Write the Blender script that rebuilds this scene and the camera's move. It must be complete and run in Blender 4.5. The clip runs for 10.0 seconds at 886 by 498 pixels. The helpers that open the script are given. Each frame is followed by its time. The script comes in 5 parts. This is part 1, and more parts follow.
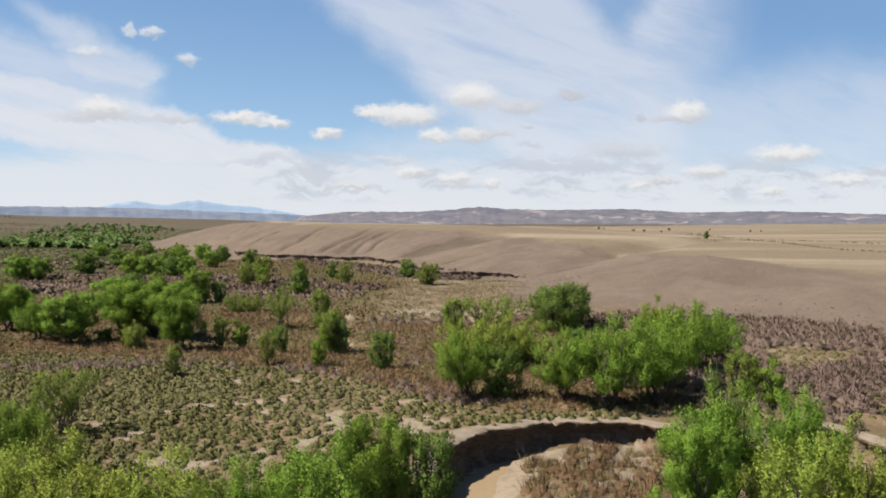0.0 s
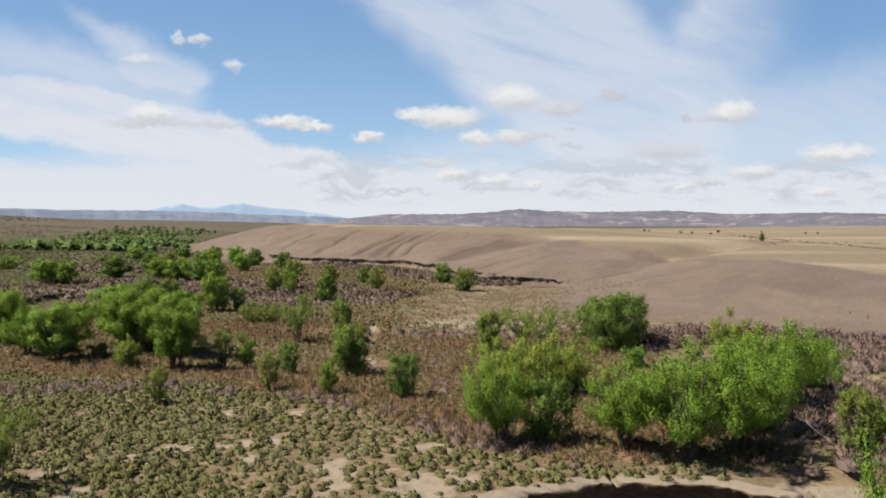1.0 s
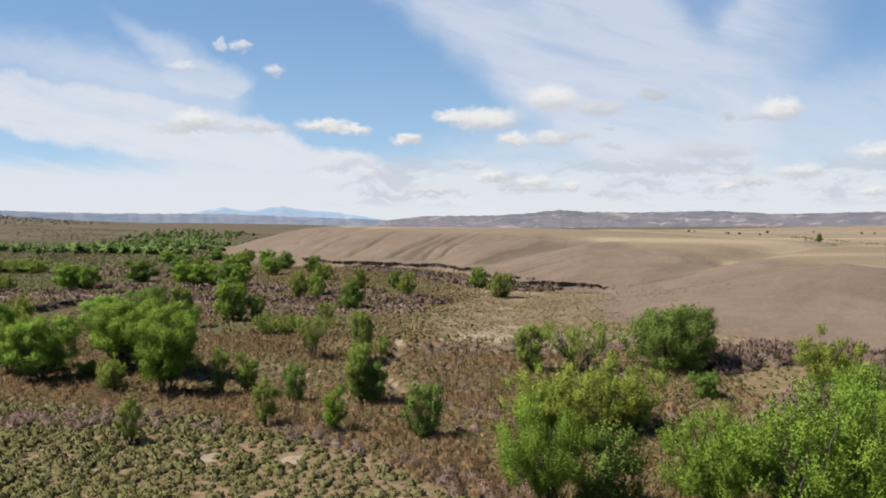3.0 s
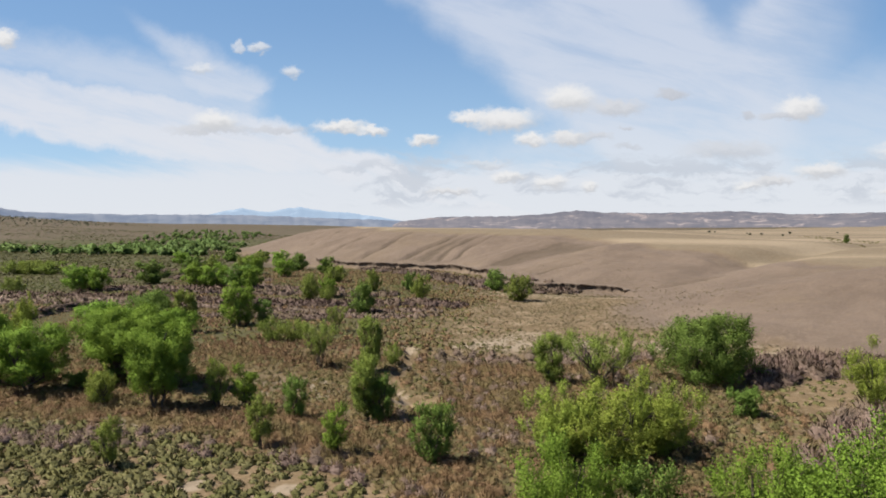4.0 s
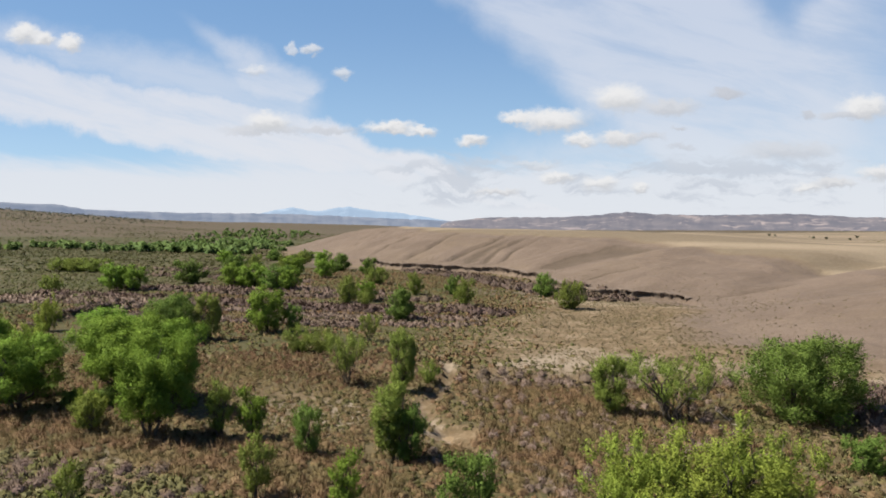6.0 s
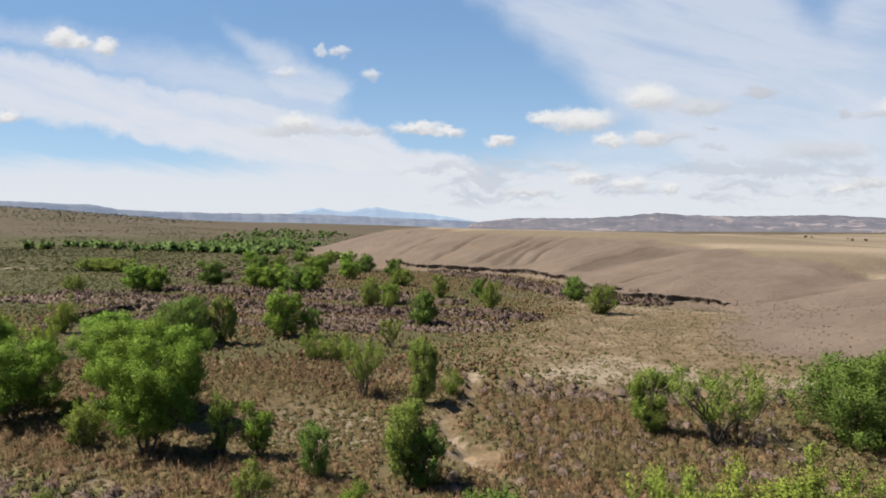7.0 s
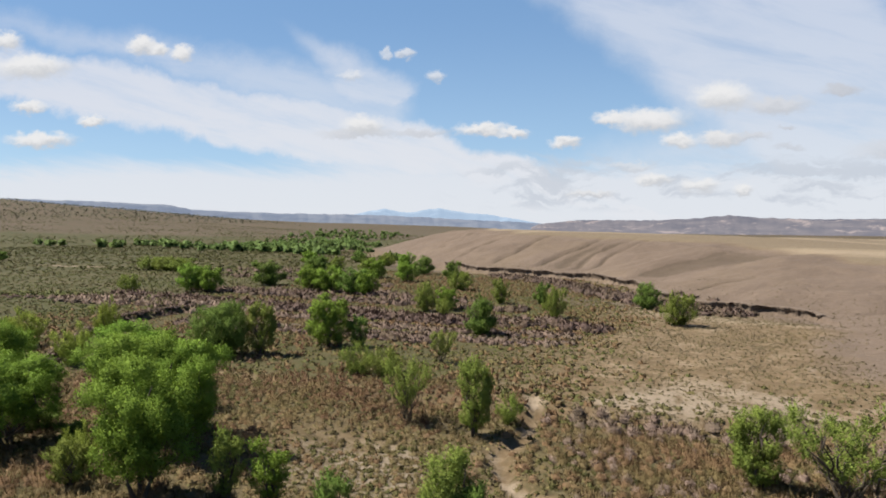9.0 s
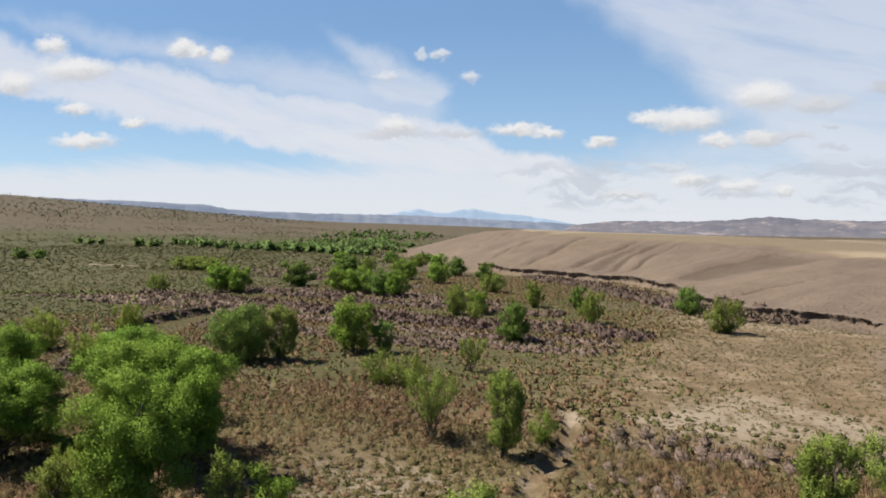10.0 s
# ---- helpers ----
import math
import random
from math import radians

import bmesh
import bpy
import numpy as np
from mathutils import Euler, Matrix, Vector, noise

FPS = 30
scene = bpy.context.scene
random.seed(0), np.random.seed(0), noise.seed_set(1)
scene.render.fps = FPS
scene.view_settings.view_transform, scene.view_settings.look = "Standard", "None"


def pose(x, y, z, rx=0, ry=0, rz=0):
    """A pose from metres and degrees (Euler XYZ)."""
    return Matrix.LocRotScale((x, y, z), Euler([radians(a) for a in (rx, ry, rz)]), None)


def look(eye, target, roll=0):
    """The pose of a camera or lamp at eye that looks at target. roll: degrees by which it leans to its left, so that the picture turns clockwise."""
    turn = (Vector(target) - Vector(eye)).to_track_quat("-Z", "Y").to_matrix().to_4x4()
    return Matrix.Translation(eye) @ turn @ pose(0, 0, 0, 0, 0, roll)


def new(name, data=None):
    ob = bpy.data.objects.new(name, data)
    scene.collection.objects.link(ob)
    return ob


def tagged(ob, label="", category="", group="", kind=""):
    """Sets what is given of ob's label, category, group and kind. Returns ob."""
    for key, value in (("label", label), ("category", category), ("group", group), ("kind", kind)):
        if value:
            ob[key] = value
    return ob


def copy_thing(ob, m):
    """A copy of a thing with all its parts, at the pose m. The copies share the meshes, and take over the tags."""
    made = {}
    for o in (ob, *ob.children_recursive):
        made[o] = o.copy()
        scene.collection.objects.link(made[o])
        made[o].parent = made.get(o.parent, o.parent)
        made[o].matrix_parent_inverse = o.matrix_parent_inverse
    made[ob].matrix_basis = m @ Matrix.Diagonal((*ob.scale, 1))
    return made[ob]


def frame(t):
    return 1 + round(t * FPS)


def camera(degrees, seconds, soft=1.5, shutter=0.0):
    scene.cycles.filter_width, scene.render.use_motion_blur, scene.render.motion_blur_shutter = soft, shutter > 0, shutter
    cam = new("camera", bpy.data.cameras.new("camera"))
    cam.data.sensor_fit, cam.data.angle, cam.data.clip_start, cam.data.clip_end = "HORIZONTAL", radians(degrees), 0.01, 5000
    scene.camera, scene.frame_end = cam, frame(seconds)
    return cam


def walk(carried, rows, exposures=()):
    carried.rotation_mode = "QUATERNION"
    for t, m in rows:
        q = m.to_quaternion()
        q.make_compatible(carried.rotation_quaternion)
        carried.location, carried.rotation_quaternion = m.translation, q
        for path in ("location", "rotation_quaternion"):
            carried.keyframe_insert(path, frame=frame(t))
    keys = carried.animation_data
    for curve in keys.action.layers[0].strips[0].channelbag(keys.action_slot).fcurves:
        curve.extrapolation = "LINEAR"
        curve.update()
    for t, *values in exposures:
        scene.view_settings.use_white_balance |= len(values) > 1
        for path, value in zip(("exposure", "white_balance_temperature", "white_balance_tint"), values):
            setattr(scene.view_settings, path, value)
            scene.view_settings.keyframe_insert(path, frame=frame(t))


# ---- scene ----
cam = camera(65.5, 10.0, soft=1.8)
METRES, EYE, TILT, LEAN, TURN = 58.83, 16.0, 0.0, 0.0, 0.0
ROWS = [
    (0.0, 0.0, 0.0, 0.0, -0.0, -2.25, 0.0),
    (0.5, 0.01, 0.1171, -0.0019, 1.9, -2.12, 0.05),
    (1.0, 0.0139, 0.2074, -0.0026, 3.4, -2.05, 0.11),
    (1.5, 0.0149, 0.2684, -0.003, 4.37, -2.0, 0.21),
    (2.0, 0.0146, 0.3147, -0.0033, 5.1, -1.97, 0.27),
    (2.5, 0.014, 0.3602, -0.0035, 5.83, -1.94, 0.31),
    (4.0, 0.0079, 0.494, -0.0022, 7.93, -1.83, 0.41),
    (4.5, 0.0041, 0.5386, -0.0018, 8.64, -1.84, 0.33),
    (5.0, -0.0002, 0.5798, -0.0011, 9.55, -1.83, 0.21),
    (5.5, -0.0052, 0.6234, -0.0007, 10.71, -1.81, 0.05),
    (7.0, -0.0208, 0.7487, 0.0001, 14.18, -1.74, -0.22),
    (7.5, -0.0284, 0.7899, 0.0001, 15.34, -1.72, -0.26),
    (8.0, -0.0362, 0.8309, -0.0, 16.62, -1.72, -0.35),
    (8.5, -0.0446, 0.871, -0.0002, 17.99, -1.7, -0.48),
    (9.0, -0.0537, 0.9116, 0.0003, 19.41, -1.67, -0.6),
    (9.5, -0.0637, 0.9518, 0.0005, 20.82, -1.67, -0.74),
    (10.0, -0.0741, 0.9918, 0.0007, 22.23, -1.67, -0.83),
]
walk(cam, [(t, pose(0, 0, EYE, TILT, LEAN, TURN) @ pose(METRES * x, METRES * y, METRES * z, 90 + pitch, roll, yaw)) for t, x, y, z, yaw, pitch, roll in ROWS])


# ---- light ----
SUN_FROM = Vector((-0.985, -0.12, 0)).normalized()
SUN_EL = radians(54)

sun = new("sun", bpy.data.lights.new("sun", "SUN"))
sun.data.energy, sun.data.angle, sun.data.color = 5.0, radians(0.53), (1.0, 0.93, 0.82)
sun_way = SUN_FROM * math.cos(SUN_EL) + Vector((0, 0, math.sin(SUN_EL)))
sun.matrix_world = look(sun_way * 300, (0, 0, 0))
scene.view_settings.exposure = 1.22


class Nodes:
    """Short hand for building a node tree."""

    def __init__(self, tree):
        self.tree = tree
        tree.nodes.clear()

    def add(self, kind, inputs=(), out=0):
        n = self.tree.nodes.new(kind)
        return self.plug(n, inputs, out)

    def plug(self, n, inputs, out=0):
        for key, value in (inputs.items() if isinstance(inputs, dict) else enumerate(inputs)):
            if value is None:
                continue
            if isinstance(value, bpy.types.NodeSocket):
                self.tree.links.new(value, n.inputs[key])
            else:
                n.inputs[key].default_value = value
        return n.outputs[out] if len(n.outputs) else n

    def math(self, op, a, b=None, c=None, clamp=False):
        n = self.tree.nodes.new("ShaderNodeMath")
        n.operation, n.use_clamp = op, clamp
        return self.plug(n, (a, b, c))

    def vec(self, op, a, b=None):
        one = op in ("DOT_PRODUCT", "LENGTH")
        n = self.tree.nodes.new("ShaderNodeVectorMath")
        n.operation = op
        return self.plug(n, (a, b), 1 if one else 0)

    def step(self, x, lo, hi, a=0.0, b=1.0):
        n = self.tree.nodes.new("ShaderNodeMapRange")
        n.interpolation_type = "SMOOTHSTEP"
        return self.plug(n, (x, lo, hi, a, b))

    def noise(self, v, scale, detail=3.0, rough=0.55, distort=0.0):
        return self.add("ShaderNodeTexNoise", {"Vector": v, "Scale": scale, "Detail": detail, "Roughness": rough, "Distortion": distort})

    def mix(self, f, a, b):
        n = self.tree.nodes.new("ShaderNodeMix")
        n.data_type = "RGBA"
        for sock, value in ((n.inputs[0], f), (n.inputs[6], a), (n.inputs[7], b)):
            if isinstance(value, bpy.types.NodeSocket):
                self.tree.links.new(value, sock)
            else:
                sock.default_value = value
        return n.outputs[2]


def rgb(r, g, b):
    return (r, g, b, 1.0)


# The sky: clear blue, sheets of high cirrus, small fair-weather cumulus.
world = bpy.data.worlds.new("sky")
scene.world = world
world.use_nodes = True
W = Nodes(world.node_tree)
blue = W.add("ShaderNodeTexSky")
clear = blue.node
clear.sky_type, clear.sun_disc, clear.sun_elevation = "NISHITA", False, SUN_EL
clear.sun_rotation = math.atan2(SUN_FROM.x, SUN_FROM.y) % (2 * math.pi)
clear.altitude, clear.air_density, clear.dust_density, clear.ozone_density = 1200.0, 1.0, 0.4, 1.0
way = W.add("ShaderNodeTexCoord")
SKY_YAW = radians(10.7)
ahead = W.vec("DOT_PRODUCT", way, (-math.sin(SKY_YAW), math.cos(SKY_YAW), 0))
side = W.vec("DOT_PRODUCT", way, (math.cos(SKY_YAW), math.sin(SKY_YAW), 0))
up = W.vec("DOT_PRODUCT", way, (0, 0, 1))
depth = W.math("MAXIMUM", W.math("ABSOLUTE", ahead), 0.12)
sx = W.math("MULTIPLY", W.math("DIVIDE", side, depth), 12.19)
sy = W.math("MULTIPLY", W.math("DIVIDE", up, depth), 12.19)
plane = W.add("ShaderNodeCombineXYZ", (sx, sy, 1.0))
blue = W.mix(0.72, blue, W.mix(W.step(sy, 0.6, 4.2), rgb(2.3, 3.6, 5.1), rgb(1.25, 2.4, 4.2)))
blue = W.mix(W.step(up, 0.38, 0.9), blue, rgb(0.45, 1.05, 2.5))
# wispy shifts of the cloud edges
turned = W.add("ShaderNodeVectorRotate", {"Vector": plane, "Angle": radians(14)})
turned.node.rotation_type = "Z_AXIS"
streak_at = W.vec("MULTIPLY", turned, (0.35, 1.6, 1.0))
streak = W.noise(streak_at, 1.1, 6.0, 0.62, 0.4)
soft_shift = W.vec("SCALE", W.vec("SUBTRACT", W.add("ShaderNodeTexNoise", {"Vector": plane, "Scale": 0.9, "Detail": 5.0, "Roughness": 0.6}, out=1), (0.5, 0.5, 0.5)))
soft_shift.node.inputs[3].default_value = 0.85
warped = W.vec("ADD", plane, W.vec("MULTIPLY", soft_shift, (1, 1, 0)))


def edge(x0, y0, x1, y1, soft):
    """1 on the left side of the line from (x0, y0) to (x1, y1), fading over soft."""
    d = Vector((x1 - x0, y1 - y0)).normalized()
    a, b = -d.y, d.x
    side_of = W.vec("DOT_PRODUCT", warped, (a, b, -(a * x0 + b * y0)))
    return W.step(side_of, -soft, soft)


def sheet(cover, opacity, *edges):
    f = opacity
    for e in edges:
        f = W.math("MULTIPLY", e, f)
    return W.math("MAXIMUM", cover, f) if cover is not None else f


wisp = W.step(streak, 0.26, 0.6, 0.62, 1.0)
cover = sheet(None, W.math("MULTIPLY", wisp, 1.0), edge(-2.84, 1.97, -7.84, 2.97, 0.16), edge(-0.44, 1.17, -2.84, 1.97, 0.1), edge(-7.84, 1.9, -3.94, 1.05, 0.1))
cover = sheet(cover, W.math("MULTIPLY", wisp, 0.8), edge(-2.34, 2.52, -4.44, 3.47, 0.22), edge(-2.84, 2.02, -2.34, 2.52, 0.1), edge(-6.84, 2.97, -3.04, 2.05, 0.2), edge(-4.64, 3.62, -3.64, 2.02, 0.3))
cover = sheet(cover, W.math("MULTIPLY", wisp, 0.62), edge(-2.84, 2.62, -7.84, 3.55, 0.3), edge(-7.84, 3.1, -4.04, 2.05, 0.2), edge(-2.6, 0.0, -2.6, 4.0, 0.3))
cover = sheet(cover, W.math("MULTIPLY", wisp, 0.82), edge(-0.04, 4.02, 2.26, 2.07, 0.38), edge(7.7, 0, 7.5, 4, 1.3), W.math("SUBTRACT", 1.0, W.math("MULTIPLY", 0.8, W.math("MULTIPLY", edge(4.86, 4.3, 5.66, 3.3, 0.35), edge(5.66, 3.2, 6.3, 4.3, 0.35)))))
cover = sheet(cover, W.math("MULTIPLY", wisp, 0.55), edge(9.0, 2.9, 4.0, 2.2, 0.7), edge(1.6, 1.6, 0.6, 1.2, 0.5))
low = W.step(W.math("ADD", sy, W.math("MULTIPLY", W.math("SUBTRACT", streak, 0.5), 0.9)), 1.35, 0.85)
cover = sheet(cover, 0.92, low)
# thinning out overhead
cover = W.math("MULTIPLY", W.math("MULTIPLY", cover, W.step(sy, 8.0, 4.5)), W.step(ahead, -0.5, 0.15, 0.35, 1.0))
sheet_white = W.mix(W.step(sy, 0.0, 4.0), rgb(5.15, 5.3, 5.62), rgb(4.35, 4.7, 5.45))
sky = W.mix(cover, blue, sheet_white)
# bands of broken grey cloud low over the horizon
low_at = W.vec("MULTIPLY", warped, (0.55, 2.4, 1.0))
broken = W.math("MULTIPLY", W.step(W.noise(low_at, 1.5, 6.0, 0.6), 0.47, 0.62), W.math("MULTIPLY", W.step(sy, 1.5, 1.0), W.step(sy, 0.28, 0.5)))
broken = W.math("MULTIPLY", broken, W.step(sx, -2.4, -0.5))
sky = W.mix(W.math("MULTIPLY", broken, 0.7), sky, rgb(3.7, 4.0, 4.5))
puff = W.vec("SCALE", W.vec("SUBTRACT", W.add("ShaderNodeTexNoise", {"Vector": W.vec("MULTIPLY", plane, (1, 1.5, 1)), "Scale": 4.2, "Detail": 4.0, "Roughness": 0.62}, out=1), (0.5, 0.5, 0.5)))
puff.node.inputs[3].default_value = 0.33
puffed = W.vec("ADD", plane, puff)


def cumulus(px, py, hw, hh, grey=0.0, dense=1.0):
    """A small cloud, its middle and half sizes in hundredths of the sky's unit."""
    global sky
    local = W.vec("MULTIPLY", W.vec("SUBTRACT", puffed, ((px - 784) / 100, (402 - py) / 100, 0)), (90 / hw, 90 / hh, 0))
    f = W.math("MULTIPLY", W.step(W.vec("LENGTH", local), 1.22, 0.4), dense)
    tall = W.vec("DOT_PRODUCT", local, (-0.25, 1.0, 0))
    g = 1 - grey
    col = W.mix(W.step(tall, -0.75, 0.35), rgb(3.5 + 0.5 * g, 3.6 + 0.5 * g, 3.9 + 0.4 * g), rgb(3.9 + 1.7 * g, 4.0 + 1.6 * g, 4.3 + 1.35 * g))
    sky = W.mix(f, sky, col)


cumulus(15, 58, 30, 19), cumulus(50, 66, 22, 13), cumulus(96, 75, 22, 15)
cumulus(440, 231, 75, 9, 0.7, 0.7), cumulus(448, 216, 40, 19), cumulus(560, 231, 50, 7, 0.9, 0.6)
cumulus(665, 226, 46, 12), cumulus(722, 233, 28, 9), cumulus(810, 248, 27, 10)
cumulus(425, 125, 22, 10, 0, 0.6), cumulus(490, 88, 11, 9, 0, 0.6), cumulus(524, 87, 18, 9, 0, 0.7), cumulus(580, 130, 17, 11, 0, 0.7)
cumulus(888, 210, 30, 13), cumulus(950, 213, 62, 22), cumulus(1068, 175, 48, 24), cumulus(1155, 190, 50, 15, 0.6, 0.8)
cumulus(1000, 249, 30, 12), cumulus(1068, 245, 36, 15, 0.2), cumulus(1115, 242, 30, 8, 0.7, 0.7)
cumulus(1492, 193, 46, 21), cumulus(1455, 206, 45, 9, 0.8, 0.7), cumulus(1255, 167, 30, 9, 1.0, 0.8), cumulus(1392, 207, 14, 9, 1.0, 0.7)
cumulus(1172, 228, 12, 4, 1.0, 0.7), cumulus(1175, 260, 26, 7, 1.0, 0.5), cumulus(1360, 266, 85, 16, 0.7, 0.6)
cumulus(1035, 325, 32, 13), cumulus(1105, 330, 16, 9), cumulus(960, 314, 30, 9), cumulus(1395, 333, 28, 9)
cumulus(1530, 306, 50, 14, 0.1), cumulus(1440, 325, 40, 8, 0.4), cumulus(855, 340, 40, 6, 0.3), cumulus(920, 292, 40, 8, 0.4, 0.6)
cumulus(-222, 93, 85, 23), cumulus(-280, 41, 38, 17), cumulus(-369, 116, 50, 27), cumulus(-228, 172, 40, 13)
cumulus(-92, 201, 32, 9), cumulus(-203, 236, 75, 14), cumulus(1707, 268, 80, 18), cumulus(1848, 317, 60, 11), cumulus(1670, 342, 32, 9)
W.add("ShaderNodeOutputWorld", {"Surface": W.add("ShaderNodeBackground", {"Color": sky, "Strength": 0.0643})})


# ---- materials ----
def material(name):
    m = bpy.data.materials.new(name)
    m.use_nodes = True
    return m, Nodes(m.node_tree)


def finish(n, color, rough=0.9, bump=None, strength=0.4, dist=0.05, spec=0.2):
    ins = {"Base Color": color, "Roughness": rough, "Specular IOR Level": spec}
    if bump is not None:
        ins["Normal"] = n.add("ShaderNodeBump", {"Strength": strength, "Distance": dist, "Height": bump})
    n.add("ShaderNodeOutputMaterial", {"Surface": n.add("ShaderNodeBsdfPrincipled", ins)})


def foliage(name, dark, mid, light, through_light=0.3, other=None, patch=0.3):
    """Leaves that differ one by one and plant by plant, and let some light through; other: a second colour that comes in patches over the land."""
    m, n = material(name)
    island = n.add("ShaderNodeNewGeometry", out="Random Per Island")
    ob = n.add("ShaderNodeObjectInfo", out="Random")
    c = n.mix(n.step(island, 0.0, 0.6), rgb(*dark), rgb(*mid))
    c = n.mix(n.step(island, 0.55, 1.0), c, rgb(*light))
    if other:
        at = n.add("ShaderNodeTexCoord", out="Object")
        c = n.mix(n.step(n.noise(at, patch, 4.0, 0.6, 0.6), 0.44, 0.6, 0.0, 0.85), c, rgb(*other))
    c = n.add("ShaderNodeHueSaturation", {"Hue": n.add("ShaderNodeMapRange", (ob, 0, 1, 0.492, 0.508)), "Saturation": 1.0,
                                          "Value": n.add("ShaderNodeMapRange", (ob, 0, 1, 0.88, 1.12)), "Color": c})
    a = n.add("ShaderNodeBsdfPrincipled", {"Base Color": c, "Roughness": 0.75, "Specular IOR Level": 0.08})
    b = n.add("ShaderNodeBsdfTranslucent", {"Color": c})
    n.add("ShaderNodeOutputMaterial", {"Surface": n.add("ShaderNodeMixShader", (through_light, a, b))})
    return m


M_LEAF = foliage("cottonwood_leaves", (0.100, 0.166, 0.021), (0.120, 0.192, 0.025), (0.144, 0.218, 0.032), 0.24)
M_YOUNG = foliage("young_yellow_green_leaves", (0.150, 0.190, 0.029), (0.172, 0.214, 0.035), (0.196, 0.238, 0.045), 0.30)
M_DEEP = foliage("deep_green_leaves", (0.078, 0.128, 0.024), (0.094, 0.148, 0.029), (0.114, 0.168, 0.036), 0.24)
M_WILLOW = foliage("willow_leaves", (0.116, 0.150, 0.028), (0.138, 0.174, 0.034), (0.162, 0.198, 0.044), 0.28)
M_SAGE = foliage("sagebrush_leaves", (0.078, 0.073, 0.030), (0.101, 0.094, 0.040), (0.126, 0.116, 0.054), 0.10, (0.078, 0.076, 0.026), 0.12)
M_GREENSAGE = foliage("greasewood_leaves", (0.052, 0.054, 0.018), (0.071, 0.070, 0.025), (0.093, 0.089, 0.034), 0.10, (0.082, 0.067, 0.030), 0.25)
M_BRUSH = foliage("dry_brown_stems", (0.080, 0.048, 0.026), (0.113, 0.070, 0.039), (0.150, 0.098, 0.056), 0.12, (0.104, 0.081, 0.038), 0.22)
M_MAUVE = foliage("mauve_tamarisk_twigs", (0.092, 0.063, 0.051), (0.128, 0.091, 0.074), (0.168, 0.123, 0.102), 0.12, (0.100, 0.076, 0.055), 0.3)
M_STRAW = foliage("straw_grass", (0.100, 0.077, 0.036), (0.132, 0.104, 0.050), (0.168, 0.136, 0.070), 0.12, (0.088, 0.081, 0.032), 0.2)
M_TAMARISK = foliage("dark_tamarisk_twigs", (0.060, 0.041, 0.035), (0.085, 0.059, 0.050), (0.114, 0.082, 0.069), 0.10, (0.076, 0.056, 0.038), 0.2)
M_FLATBRUSH = foliage("flat_land_brush", (0.044, 0.051, 0.016), (0.060, 0.066, 0.021), (0.079, 0.083, 0.029), 0.10, (0.070, 0.062, 0.026), 0.08)
M_FARLEAF = foliage("far_tree_leaves", (0.056, 0.088, 0.026), (0.074, 0.109, 0.031), (0.094, 0.130, 0.040), 0.25)
M_TERRACE = foliage("terrace_scrub_leaves", (0.082, 0.066, 0.040), (0.106, 0.086, 0.052), (0.132, 0.109, 0.068), 0.10, (0.098, 0.084, 0.044), 0.2)
M_JUNIPER = foliage("juniper_needles", (0.030, 0.033, 0.020), (0.044, 0.047, 0.028), (0.062, 0.063, 0.038), 0.0)


def make_bark():
    m, n = material("bark")
    at = n.add("ShaderNodeTexCoord", out="Object")
    f = n.noise(n.vec("MULTIPLY", at, (9, 9, 1.6)), 3.0, 5.0, 0.65)
    finish(n, n.mix(n.step(f, 0.3, 0.7), rgb(0.033, 0.027, 0.021), rgb(0.089, 0.073, 0.056)), 0.95, f, 0.8, 0.03)
    return m


def make_deadwood():
    m, n = material("weathered_dead_wood")
    at = n.add("ShaderNodeTexCoord", out="Object")
    f = n.noise(n.vec("MULTIPLY", at, (8, 8, 2)), 3.0, 4.0)
    finish(n, n.mix(f, rgb(0.178, 0.148, 0.118), rgb(0.355, 0.318, 0.274)), 0.9, f, 0.5, 0.02)
    return m


